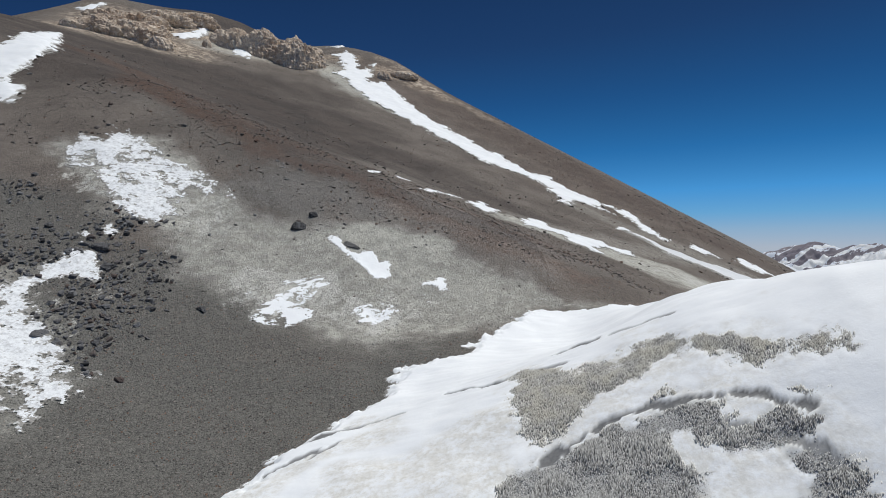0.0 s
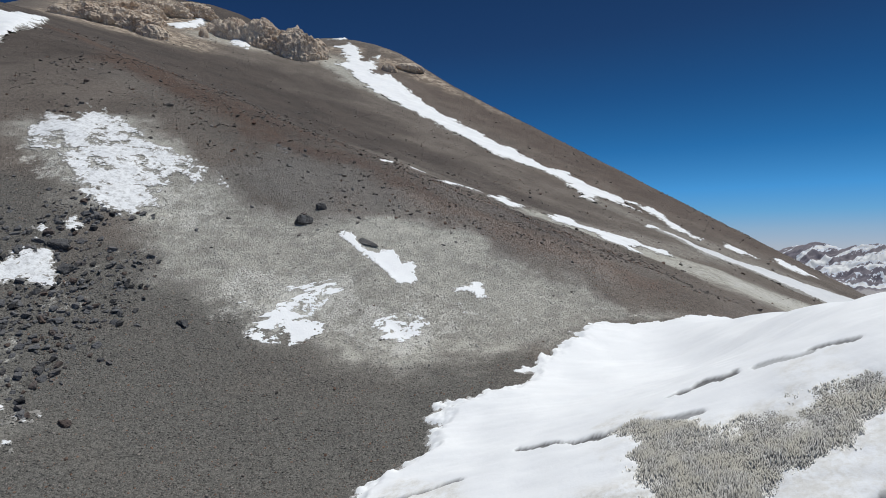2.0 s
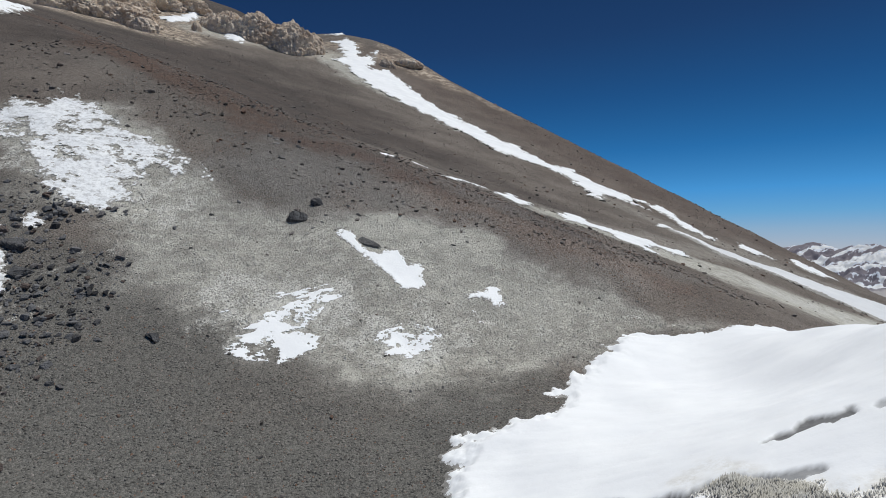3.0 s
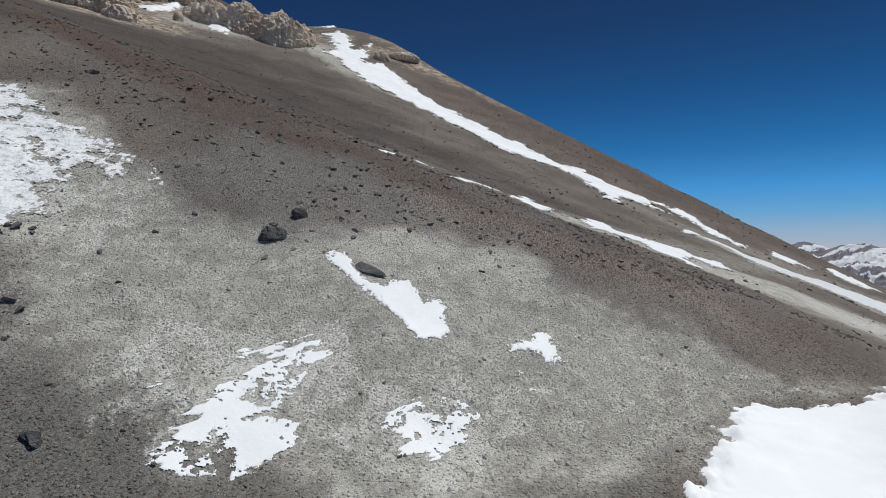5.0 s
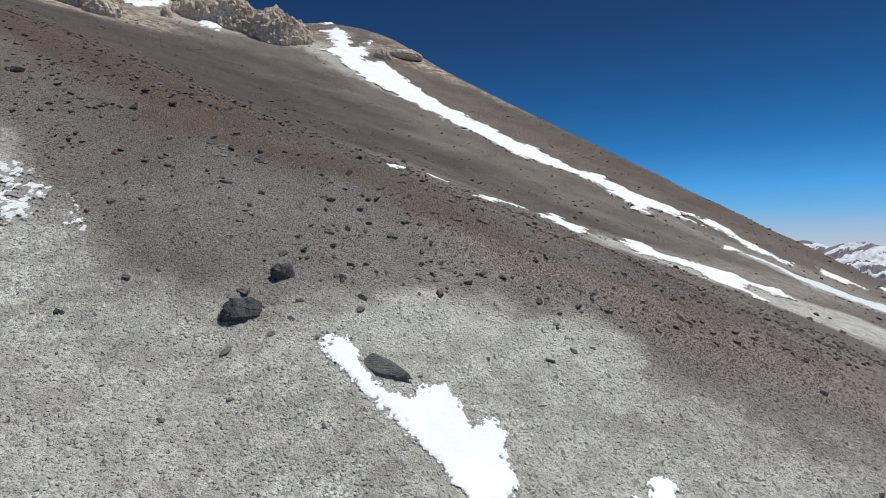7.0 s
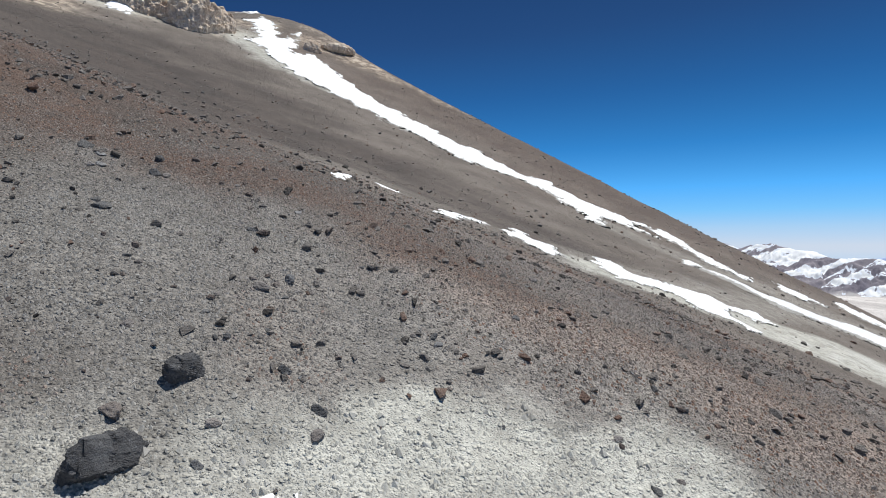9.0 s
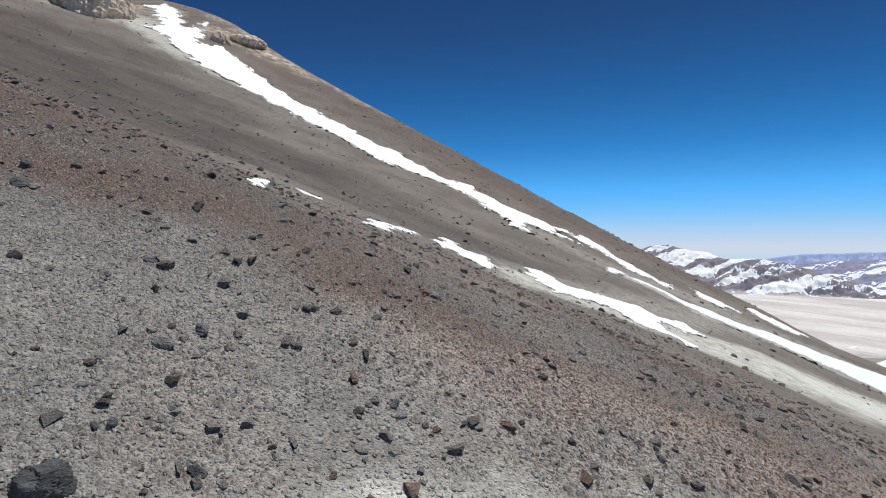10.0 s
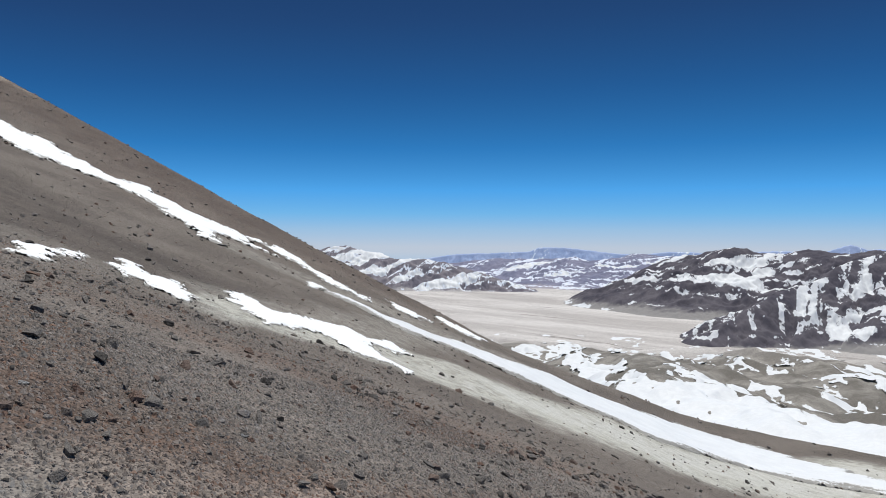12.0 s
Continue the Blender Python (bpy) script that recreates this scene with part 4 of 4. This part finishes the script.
def angular_rock(seed, points, flat, material, fine=0.0, rough=0.05):
    """A broken block one metre long: the hull of a few points; where fine is given, cut down to that edge, roughened and stepped along its layers."""
    rng = random.Random(seed)
    bm = bmesh.new()
    for _ in range(points):
        v = Vector((rng.gauss(0, 1), rng.gauss(0, 1), rng.gauss(0, 1))).normalized() * rng.uniform(0.40, 0.52)
        bm.verts.new((v.x, v.y * rng.uniform(0.65, 0.9), v.z * flat))
    bmesh.ops.convex_hull(bm, input=bm.verts)
    for v in [v for v in bm.verts if not v.link_faces]:
        bm.verts.remove(v)
    if fine:
        bmesh.ops.bevel(bm, geom=bm.edges[:], offset=0.022, segments=1, affect="EDGES")
        bmesh.ops.triangulate(bm, faces=bm.faces[:])
        for _ in range(5):
            longer = [e for e in bm.edges if e.calc_length() > fine]
            if not longer:
                break
            bmesh.ops.subdivide_edges(bm, edges=longer, cuts=1)
            bmesh.ops.triangulate(bm, faces=bm.faces[:])
        co = np.array([v.co for v in bm.verts])
        axis = np.array((rng.uniform(-0.5, 0.5), rng.uniform(-0.5, 0.5), 1.0))
        layer = co @ axis * rng.uniform(7, 11) + solid_noise(co, 0.5, 2, seed + 3) * 0.8
        push = solid_noise(co, 0.34, 3, seed) * rough - np.abs(solid_noise(co, 0.16, 2, seed + 7)) * rough * 0.4 + (layer % 1.0) ** 3 * rough * 0.8
        for v, d in zip(bm.verts, push):
            v.co += v.co.normalized() * float(d)
    me = bpy.data.meshes.new("rock")
    bm.to_mesh(me)
    bm.free()
    me.materials.append(material)
    return me


def slope_turn(x, y, yaw):
    """A turn that sets a thing square on the slope."""
    e = 0.6
    n = Vector((float(land(x - e, y) - land(x + e, y)), float(land(x, y - e) - land(x, y + e)), 2 * e)).normalized()
    return n.to_track_quat("Z", "Y").to_matrix().to_4x4() @ Matrix.Rotation(yaw, 4, "Z")


BLOCKS = [angular_rock(100 + n, 15, (0.58, 0.48, 0.70, 0.42)[n % 4], DARK_ROCK, 0.05, 0.05) for n in range(8)]
SLABS = [angular_rock(200 + n, 14, (0.28, 0.36, 0.44)[n % 3], GREY_ROCK, 0.06, 0.03) for n in range(6)]


def rocks(rows, shapes, label, group, seed, sink=0.05):
    rng = random.Random(seed)
    for x, y, size in rows:
        me = shapes[rng.randrange(len(shapes))]
        ob = new("rock" if size < 0.7 else "boulder", me)
        s = size * rng.uniform(0.95, 1.1)
        ob.matrix_world = Matrix.Translation((x, y, float(ground_at(x, y)) + s * sink)) @ slope_turn(x, y, rng.uniform(0, 6.3)) \
            @ Matrix.Diagonal((s, s * rng.uniform(0.75, 1.0), s * rng.uniform(0.7, 1.0), 1))
        tagged(ob, label, "rock" if size < 0.7 else "boulder", group)


rocks([(-26.7, 51.7, 1.87), (-25.1, 49.7, 1.57), (-28.1, 52.6, 1.17), (-28.2, 51.7, 0.93), (-26.5, 55.7, 1.07), (-31.7, 53.1, 1.07), (-31.1, 52.6, 0.77), (-29.4, 46.6, 0.86), (-28.6, 46.8, 0.94), (-23.1, 43.1, 0.68), (-22.8, 44, 0.69), (-21.4, 43.3, 0.6), (-21.7, 41.1, 0.79), (-21, 41.3, 0.86), (-21.8, 41.8, 0.55), (-22.5, 41, 0.58), (-23, 40.6, 0.58), (-25, 43.5, 0.47), (-22, 42.7, 0.52), (-21.9, 44.9, 0.46), (-21.3, 46.6, 0.48), (-19.9, 47.2, 0.56), (-17.2, 47, 0.93), (-19.3, 46, 0.46), (-25, 40.9, 1.34), (-19.2, 42.8, 0.51), (-19.6, 42.8, 0.44), (-18.8, 38.1, 0.96), (-20.6, 38.2, 0.83), (-36.5, 59.1, 0.96)],
      BLOCKS, "dark angular block in the rubble beside the ice", "rubble blocks", 11)
rocks([(-18.5, 55.3, 0.32), (-18.8, 59.7, 0.42)],
      BLOCKS, "dark angular block in the rubble beside the ice", "rubble blocks", 41)
rocks([(-54, 86.1, 1.07), (-40.7, 81.3, 1.11), (-38.6, 76.6, 1.05), (-9.4, 63.1, 0.47), (-3.6, 68.1, 0.39), (-18.5, 73.6, 0.9), (-17.5, 72.4, 0.47), (-24.9, 73.5, 0.51), (-25.6, 74.1, 0.53), (-24.4, 74, 0.52), (-23.1, 75.1, 0.52), (-10.9, 67.7, 0.44), (-11.2, 68, 0.34), (-6.3, 66.1, 0.37), (-14.2, 65, 0.47), (-11.3, 67.4, 0.68), (-10.6, 68, 0.54), (-6.4, 66.4, 0.38), (-7, 66.3, 0.29), (-7.3, 65.1, 0.35), (-10.3, 64.3, 0.41), (-11.8, 65.1, 0.32), (-12.5, 66.5, 0.35), (-14.6, 67.2, 0.31), (-9.2, 69.7, 0.3), (-8.1, 69.6, 0.37), (-6.1, 67.8, 0.25), (-9.9, 64.1, 0.23), (-11.1, 63.8, 0.25), (-16.5, 69.8, 0.82)],
      BLOCKS[:3] + SLABS, "grey-brown block half sunk in the scree", "rocks on the spur", 13)
rocks([(-15.8, 72.8, 0.66), (-11.6, 70.2, 0.7), (-17.8, 72.2, 0.37), (-17.8, 73.2, 0.51), (-15.9, 68.1, 0.33), (-12.3, 71.8, 0.38), (-2.3, 66, 0.27), (-6.2, 64.5, 0.24), (-5, 63.6, 0.18), (-15.4, 72.8, 0.51), (-14.8, 74.5, 0.54), (-15.9, 73.9, 0.54), (-16.8, 70.1, 0.43), (-15, 67.4, 0.28), (-13.6, 73.2, 0.37), (-13.4, 74, 0.25), (-12.5, 72.6, 0.45), (-11.9, 72.1, 0.4), (-13, 73.2, 0.3), (-12.8, 73.5, 0.27), (-10.7, 72.4, 0.4), (-11.8, 74.8, 0.34), (-12, 70.3, 0.4), (-12.5, 70.5, 0.29), (-12.3, 70.8, 0.23), (-11.6, 67.7, 0.32), (-12.4, 66.7, 0.27), (-12.1, 65, 0.28), (-12.5, 65.9, 0.3), (-10.6, 67.2, 0.31)],
      BLOCKS[:3] + SLABS, "grey-brown block half sunk in the scree", "rocks on the spur", 43)
rocks([(-10.3, 66.7, 0.22), (-13.5, 66.6, 0.24), (-10.9, 65.7, 0.25), (-9.3, 66, 0.21), (-9.9, 67.7, 0.35), (-10.3, 67.6, 0.24), (-8.4, 69.6, 0.25), (-7.5, 70.7, 0.28), (-7.8, 70.4, 0.19), (-6.1, 71.2, 0.24), (-6.7, 65.1, 0.2), (-7.9, 64.5, 0.21), (-8, 64.6, 0.14), (-10, 64.6, 0.17), (-10.7, 64.1, 0.13), (-14.5, 63.2, 0.19), (-8.8, 63, 0.18), (-7.1, 63.4, 0.2), (-2.7, 71.8, 0.29), (-2.4, 71.3, 0.26), (-6.3, 72.2, 0.25), (-2.7, 78.8, 0.34)],
      BLOCKS[:3] + SLABS, "grey-brown block half sunk in the scree", "rocks on the spur", 73)
rocks([(-11.6, 62.4, 0.51), (-9.4, 62.4, 0.51), (-13.4, 59.4, 0.68), (-17.6, 61.9, 0.54), (-16.8, 62.7, 0.45), (-11.7, 61.4, 0.32), (-12.2, 60.5, 0.4), (-12.7, 57.6, 0.24), (-11.8, 57.4, 0.31), (-14.2, 56.4, 0.35), (-7.3, 55.3, 0.32), (-9.1, 56.4, 0.26), (-12.7, 55.1, 0.25), (-12.9, 54.3, 0.25), (-19.5, 60.1, 0.33), (-1.6, 62.4, 0.47), (-2.6, 61.7, 0.41), (-0.8, 62.8, 0.33), (7.6, 62.3, 0.42), (9.3, 58.5, 0.34), (-3, 55, 0.29), (-13.6, 62.3, 0.83), (-12.9, 62.8, 0.19)],
      BLOCKS[:3] + SLABS, "grey dusted block lying on pale ash", "rocks on the ash", 12)
rocks([(-2, 63.6, 0.29), (6.4, 64.1, 0.43), (-1.9, 72.4, 0.52), (-0.5, 66.4, 0.23), (-0.1, 65.8, 0.35), (0.4, 65.1, 0.47), (-2, 63.8, 0.34), (12, 76.2, 0.41), (-1.5, 68.1, 0.27), (0.6, 84.6, 0.34), (4.4, 88.4, 0.51), (0.3, 78, 0.31), (0.1, 71.1, 0.2), (-1.5, 70.5, 0.21), (0.7, 70.3, 0.17), (5.7, 76.4, 0.45), (2.3, 74.8, 0.21)],
      BLOCKS[:4] + SLABS, "weathered brown-grey stone on the gravel slope", "rocks on the gravel slope", 14)


# the leaning slab beside the snow patch and the largest boulders
for x, y, yaw, scale, me, label in ((-8.35, 59.75, -47, (2.3, 1.25, 1.0), SLABS[1], "long grey slab leaning beside the snow patch"),
                                    (-13.35, 61.2, 20, (1.85, 1.6, 2.2), BLOCKS[0], "large dark layered boulder on pale ash"),
                                    (-12.45, 63.55, 10, (1.25, 1.0, 1.2), BLOCKS[2], "dark overhung boulder half sunk in the gravel")):
    ob = new("boulder", me)
    ob.matrix_world = Matrix.Translation((x, y, float(ground_at(x, y)) + (0.14 if scale[0] < 2 else 0.08))) @ slope_turn(x, y, radians(yaw)) @ Matrix.Diagonal((*scale, 1))
    tagged(ob, label, "boulder", "large boulders")


# ---- the crag under the summit ----
KNOBS = [angular_rock(500 + n, 16, 0.75, CRAG, 0.09, 0.07) for n in range(5)]


def outcrop(x, y, wide, high, deep, seed, label):
    bm = bmesh.new()
    bmesh.ops.create_icosphere(bm, subdivisions=6 if wide > 9 else 5, radius=1.0)
    co = np.array([v.co for v in bm.verts])
    p = co * (wide / 2, deep / 2, high)
    off = solid_noise(p + seed * 11.0, 6.5, 3, seed) * 0.11 + np.abs(solid_noise(p + seed * 5.0, 2.4, 3, seed + 4)) * 0.12 \
        + np.abs(solid_noise(p + seed * 7.0, 0.9, 3, seed + 6)) * 0.07 - 0.10
    p = p * (1 + off)[:, None]
    for v, q in zip(bm.verts, p):
        v.co = q
    me = bpy.data.meshes.new("rock_outcrop")
    bm.to_mesh(me)
    bm.free()
    me.materials.append(CRAG)
    ob = new("rock_outcrop", me)
    ob.matrix_world = Matrix.Translation((x, y, float(land(x, y)) - high * 0.30)) @ Matrix.Rotation(radians(20 + (seed * 37) % 30), 4, "Z")
    # broken knobs that stand out of its face
    rng = random.Random(seed)
    for _ in range(9 if wide > 9 else 0):
        q = Vector(p[rng.randrange(len(p))])
        if q.z > 0.15 * high:
            knob = part("knob", KNOBS[rng.randrange(len(KNOBS))], ob)
            size = rng.uniform(0.12, 0.24) * min(wide, 2.2 * high)
            knob.matrix_local = Matrix.Translation(q * 0.97) @ Matrix.Rotation(rng.uniform(0, 6.3), 4, "Z") @ Matrix.Diagonal((size, size, size * 0.9, 1))
    return tagged(ob, label, "rock outcrop", "crag under the summit")


for n, (x, y, wide, high) in enumerate([
        (-53.0, 231, 19, 11), (-64.0, 233, 18, 10.5), (-73.2, 233, 15, 9), (-79.1, 221, 3.4, 3.8),
        (-92.8, 206, 18, 5.5), (-99, 207, 19, 6), (-104, 203, 18, 5.5), (-86, 199, 10, 4.5), (-110, 198, 12, 4), (-95, 252, 18, 4),
        (-101, 241, 19, 4.5), (-52, 268, 8, 3.4), (-21.3, 239, 6, 4), (-15, 247, 11, 2.4), (-108, 215, 18, 4.5), (-98, 218, 17, 4.5),
        (-112, 222, 18, 3.5), (-104, 228, 19, 4), (-100, 212, 17, 4.5),
        (-58, 235, 16, 8), (-69, 236, 16, 8), (-46, 235, 10, 6), (-78, 236, 12, 6)]):
    outcrop(x, y, wide, high, wide * 0.95, n + 1,
            "knobbly tan and rust-brown volcanic rock outcrop" if wide > 7 else "small weathered brown rock knob on the ridge")


# ---- stones, pebbles and ice blades, past counting ----
def bare(x, y):
    """True where no snow lies."""
    ok = inside(x, y, ICE_OUTLINE) < 0.3
    for outline, ragged in COVER:
        ox, oy = zip(*outline)
        box = (x > min(ox) - 1) & (x < max(ox) + 1) & (y > min(oy) - 1) & (y < max(oy) + 1)
        if box.any():
            ok[box] &= inside(x[box], y[box], outline) < 0.05 * ragged
    return ok


def hull_shape(seed, points):
    me = angular_rock(seed, points, 0.52, STONE)
    v, f = np.array([v.co for v in me.vertices]), []
    for p in me.polygons:
        i = list(p.vertices)
        f += [(i[0], i[k], i[k + 1]) for k in range(1, len(i) - 1)]
    bpy.data.meshes.remove(me)
    return v, np.array(f)


def scatter(name, label, x, y, size, shapes, material, seed, sink=0.11, smooth=False, category="stones", tint=None):
    rng = np.random.default_rng(seed)
    pick = rng.integers(0, len(shapes), len(x))
    z = ground_at(x, y)
    verts, faces, order, base = [], [], [], 0
    for k, (v, f) in enumerate(shapes):
        m = np.where(pick == k)[0]
        if not len(m):
            continue
        turn, tip, s = rng.uniform(0, 6.28, len(m)), rng.uniform(-0.5, 0.5, len(m)), size[m]
        c, q, ct, st = np.cos(turn), np.sin(turn), np.cos(tip), np.sin(tip)
        px, py, pz = v[None, :, 0] * s[:, None], v[None, :, 1] * s[:, None], v[None, :, 2] * s[:, None]
        py, pz = py * ct[:, None] - pz * st[:, None], py * st[:, None] + pz * ct[:, None]
        gx, gy = px * c[:, None] - py * q[:, None], px * q[:, None] + py * c[:, None]
        co = np.stack([gx + x[m][:, None], gy + y[m][:, None], pz + (z[m] + sink * s)[:, None] + gy * 0.4], -1)
        verts.append(co.reshape(-1, 3))
        faces.append((f[None] + (np.arange(len(m)) * len(v))[:, None, None] + base).reshape(-1, 3))
        base += len(m) * len(v)
        order.append(np.repeat(m, len(v)))
    me = mesh_from(name, np.concatenate(verts), np.concatenate(faces), material, smooth)
    for key, values in zip(("ash", "grey", "red"), tint or ()):
        give(me, key, values[np.concatenate(order)])
    return tagged(new(name, me), label, category, kind="stuff")


def strewn(seed, count, x0, x1, y0, y1, clump, size, small=2.6, bias=0.2):
    rng = np.random.default_rng(seed)
    x, y = rng.uniform(x0, x1, count), rng.uniform(y0, y1, count)
    ok = (rng.uniform(-0.9, 0.9, count) < fbm(x, y, clump, 3, seed) + (0.7 if clump < 3.5 else bias)) & bare(x, y)
    x, y = x[ok], y[ok]
    s = size[0] * (size[1] / size[0]) ** (rng.uniform(0, 1, len(x)) ** small)
    return x, y, s


STONES = [hull_shape(300 + n, 11) for n in range(10)]


def chip(seed):
    """A pebble showing above the dirt: five sloping faces under a flat or pointed top."""
    rng = random.Random(seed)
    ring = [(0.5 * math.cos(a) * rng.uniform(0.7, 1.1), 0.5 * math.sin(a) * rng.uniform(0.6, 1.0), -0.18) for a in (k * 1.2566 + rng.uniform(-0.3, 0.3) for k in range(5))]
    return np.array(ring + [(rng.uniform(-0.2, 0.2), rng.uniform(-0.2, 0.2), rng.uniform(0.16, 0.34))]), np.array([(k, (k + 1) % 5, 5) for k in range(5)])


PEBBLES = [chip(400 + n) for n in range(12)]
def thinned(x, y, s, seed, share):
    """Fewer stones lie on the ash and on the fine grey gravel."""
    ash, grey, _ = tones(x, y)
    stay = np.random.default_rng(seed).uniform(0, 1, len(x)) > np.clip(ash * 1.2 + grey * 0.5, 0, 1) * share
    return x[stay], y[stay], s[stay]


def toned(name, label, x, y, s, seed, sink, category):
    return scatter(name, label, x, y, s, PEBBLES, PEBBLE, seed, sink, False, category, tones(x, y))


x, y, s = thinned(*strewn(1, 12000, -48, 30, 24, 120, 9, (0.07, 0.34), 3.2), 21, 0.75)
scatter("stones", "loose dark and brown stones strewn over the scree", x, y, s, STONES, STONE, 2)
x, y, s = thinned(*strewn(11, 11000, -46, 22, 64, 96, 3.6, (0.09, 0.55), 2.4, 0.15), 22, 0.95)
scatter("stones", "brown and dark rocks scattered on the spur", x, y, s, STONES, STONE, 12)
x, y, s = strewn(3, 8500, -80, 110, 70, 270, 30, (0.22, 0.9), 3.2)
scatter("stones", "dark blocks strewn down the far flank", x, y, s, STONES, STONE, 4)
x, y, s = thinned(*strewn(5, 230000, -22, 10, 50, 78, 3, (0.05, 0.17)), 31, 0.45)
toned("pebbles", "grey and brown gravel covering the near slope", x, y, s, 6, 0.06, "gravel")
x, y, s = thinned(*strewn(15, 130000, -34, 16, 25, 100, 3, (0.06, 0.20)), 32, 0.5)
toned("pebbles", "coarser gravel scattered over the slope", x, y, s, 16, 0.06, "gravel")
x, y, s = strewn(25, 15000, -34, 15, 44, 66, 2.2, (0.10, 0.30), 2.6)
keep = tones(x, y)[0] > 0.25
toned("clods", "ash-coated stones standing out of the pale crust", x[keep], y[keep], s[keep], 26, 0.10, "stones")
x, y, s = strewn(7, 13000, -42, -20, 36, 58, 3.6, (0.09, 0.8), 2.4, -0.45)
scatter("stones", "dark broken rubble between the icy snow patches", x, y, s, STONES, DARK_ROCK, 8)


def ice_blades():
    rng = np.random.default_rng(9)
    x, y = rng.uniform(0, 17, 420000), rng.uniform(19, 33, 420000)
    zone = blade_zone(x, y)
    ok = rng.uniform(0.35, 0.95, len(x)) < zone
    x, y, zone = x[ok], y[ok], zone[ok]
    h = rng.uniform(0.07, 0.23, len(x)) * (0.15 + 0.95 * zone) * np.clip(0.8 + 0.7 * fbm(x, y, 1.2, 3, 71), 0.25, 1.6) * (1 + 0.5 * step(-0.3, 0.6, inside(x, y, BLADES)))
    w = rng.uniform(0.018, 0.042, len(x))
    lean_x, lean_y = rng.normal(0.02, 0.03, len(x)), rng.normal(0.03, 0.03, len(x))
    z = ground_at(x, y) + ice_depth(x, y)[1] - 0.03
    rings = []
    for level, thin in ((0.0, 1.0), (0.55, 0.66)):
        for k in range(3):
            a = k * math.pi * 2 / 3 + 0.4
            rings.append(np.stack([x + w * thin * 1.3 * math.cos(a) + lean_x * level, y + w * thin * 0.8 * math.sin(a) + lean_y * level, z + h * level], -1))
    rings.append(np.stack([x + lean_x, y + lean_y, z + h], -1))
    verts = np.stack(rings, 1)
    tris = [t for k in range(3) for t in ((k, (k + 1) % 3, 3 + k), ((k + 1) % 3, 3 + (k + 1) % 3, 3 + k), (3 + k, 3 + (k + 1) % 3, 6))]
    faces = (np.array(tris)[None] + (np.arange(len(x)) * 7)[:, None, None]).reshape(-1, 3)
    me = mesh_from("penitentes", verts.reshape(-1, 3), faces, BLADE, True)
    give(me, "zone", np.repeat(zone, 7))
    give(me, "lower", np.repeat(step(-0.5, 0.5, inside(x, y, BLADES)), 7))
    return tagged(new("penitentes", me), "dense field of small grey-white ice blades", "ice blades", kind="stuff")


def blade_material():
    n = Nodes("dirty_ice_blades")
    tone = n.mix(n.island(), (0.16, 0.157, 0.15), (0.52, 0.515, 0.50))
    tone = n.mix(n.ramp(n.noise(1.4, 4), 0.35, 0.65), tone, (0.40, 0.385, 0.345))
    tone = n.mix(n.attribute("lower"), tone, n.mix(n.island(), (0.13, 0.129, 0.126), (0.50, 0.50, 0.50)))
    tone = n.mix(n.ramp(n.attribute("zone"), 0.85, 0.30), tone, (0.76, 0.745, 0.705))
    return n.finish(tone, 0.5, n.bump(n.noise(14, 3), 0.02, 0.5), 0.4)


BLADE = blade_material()
ice_blades()
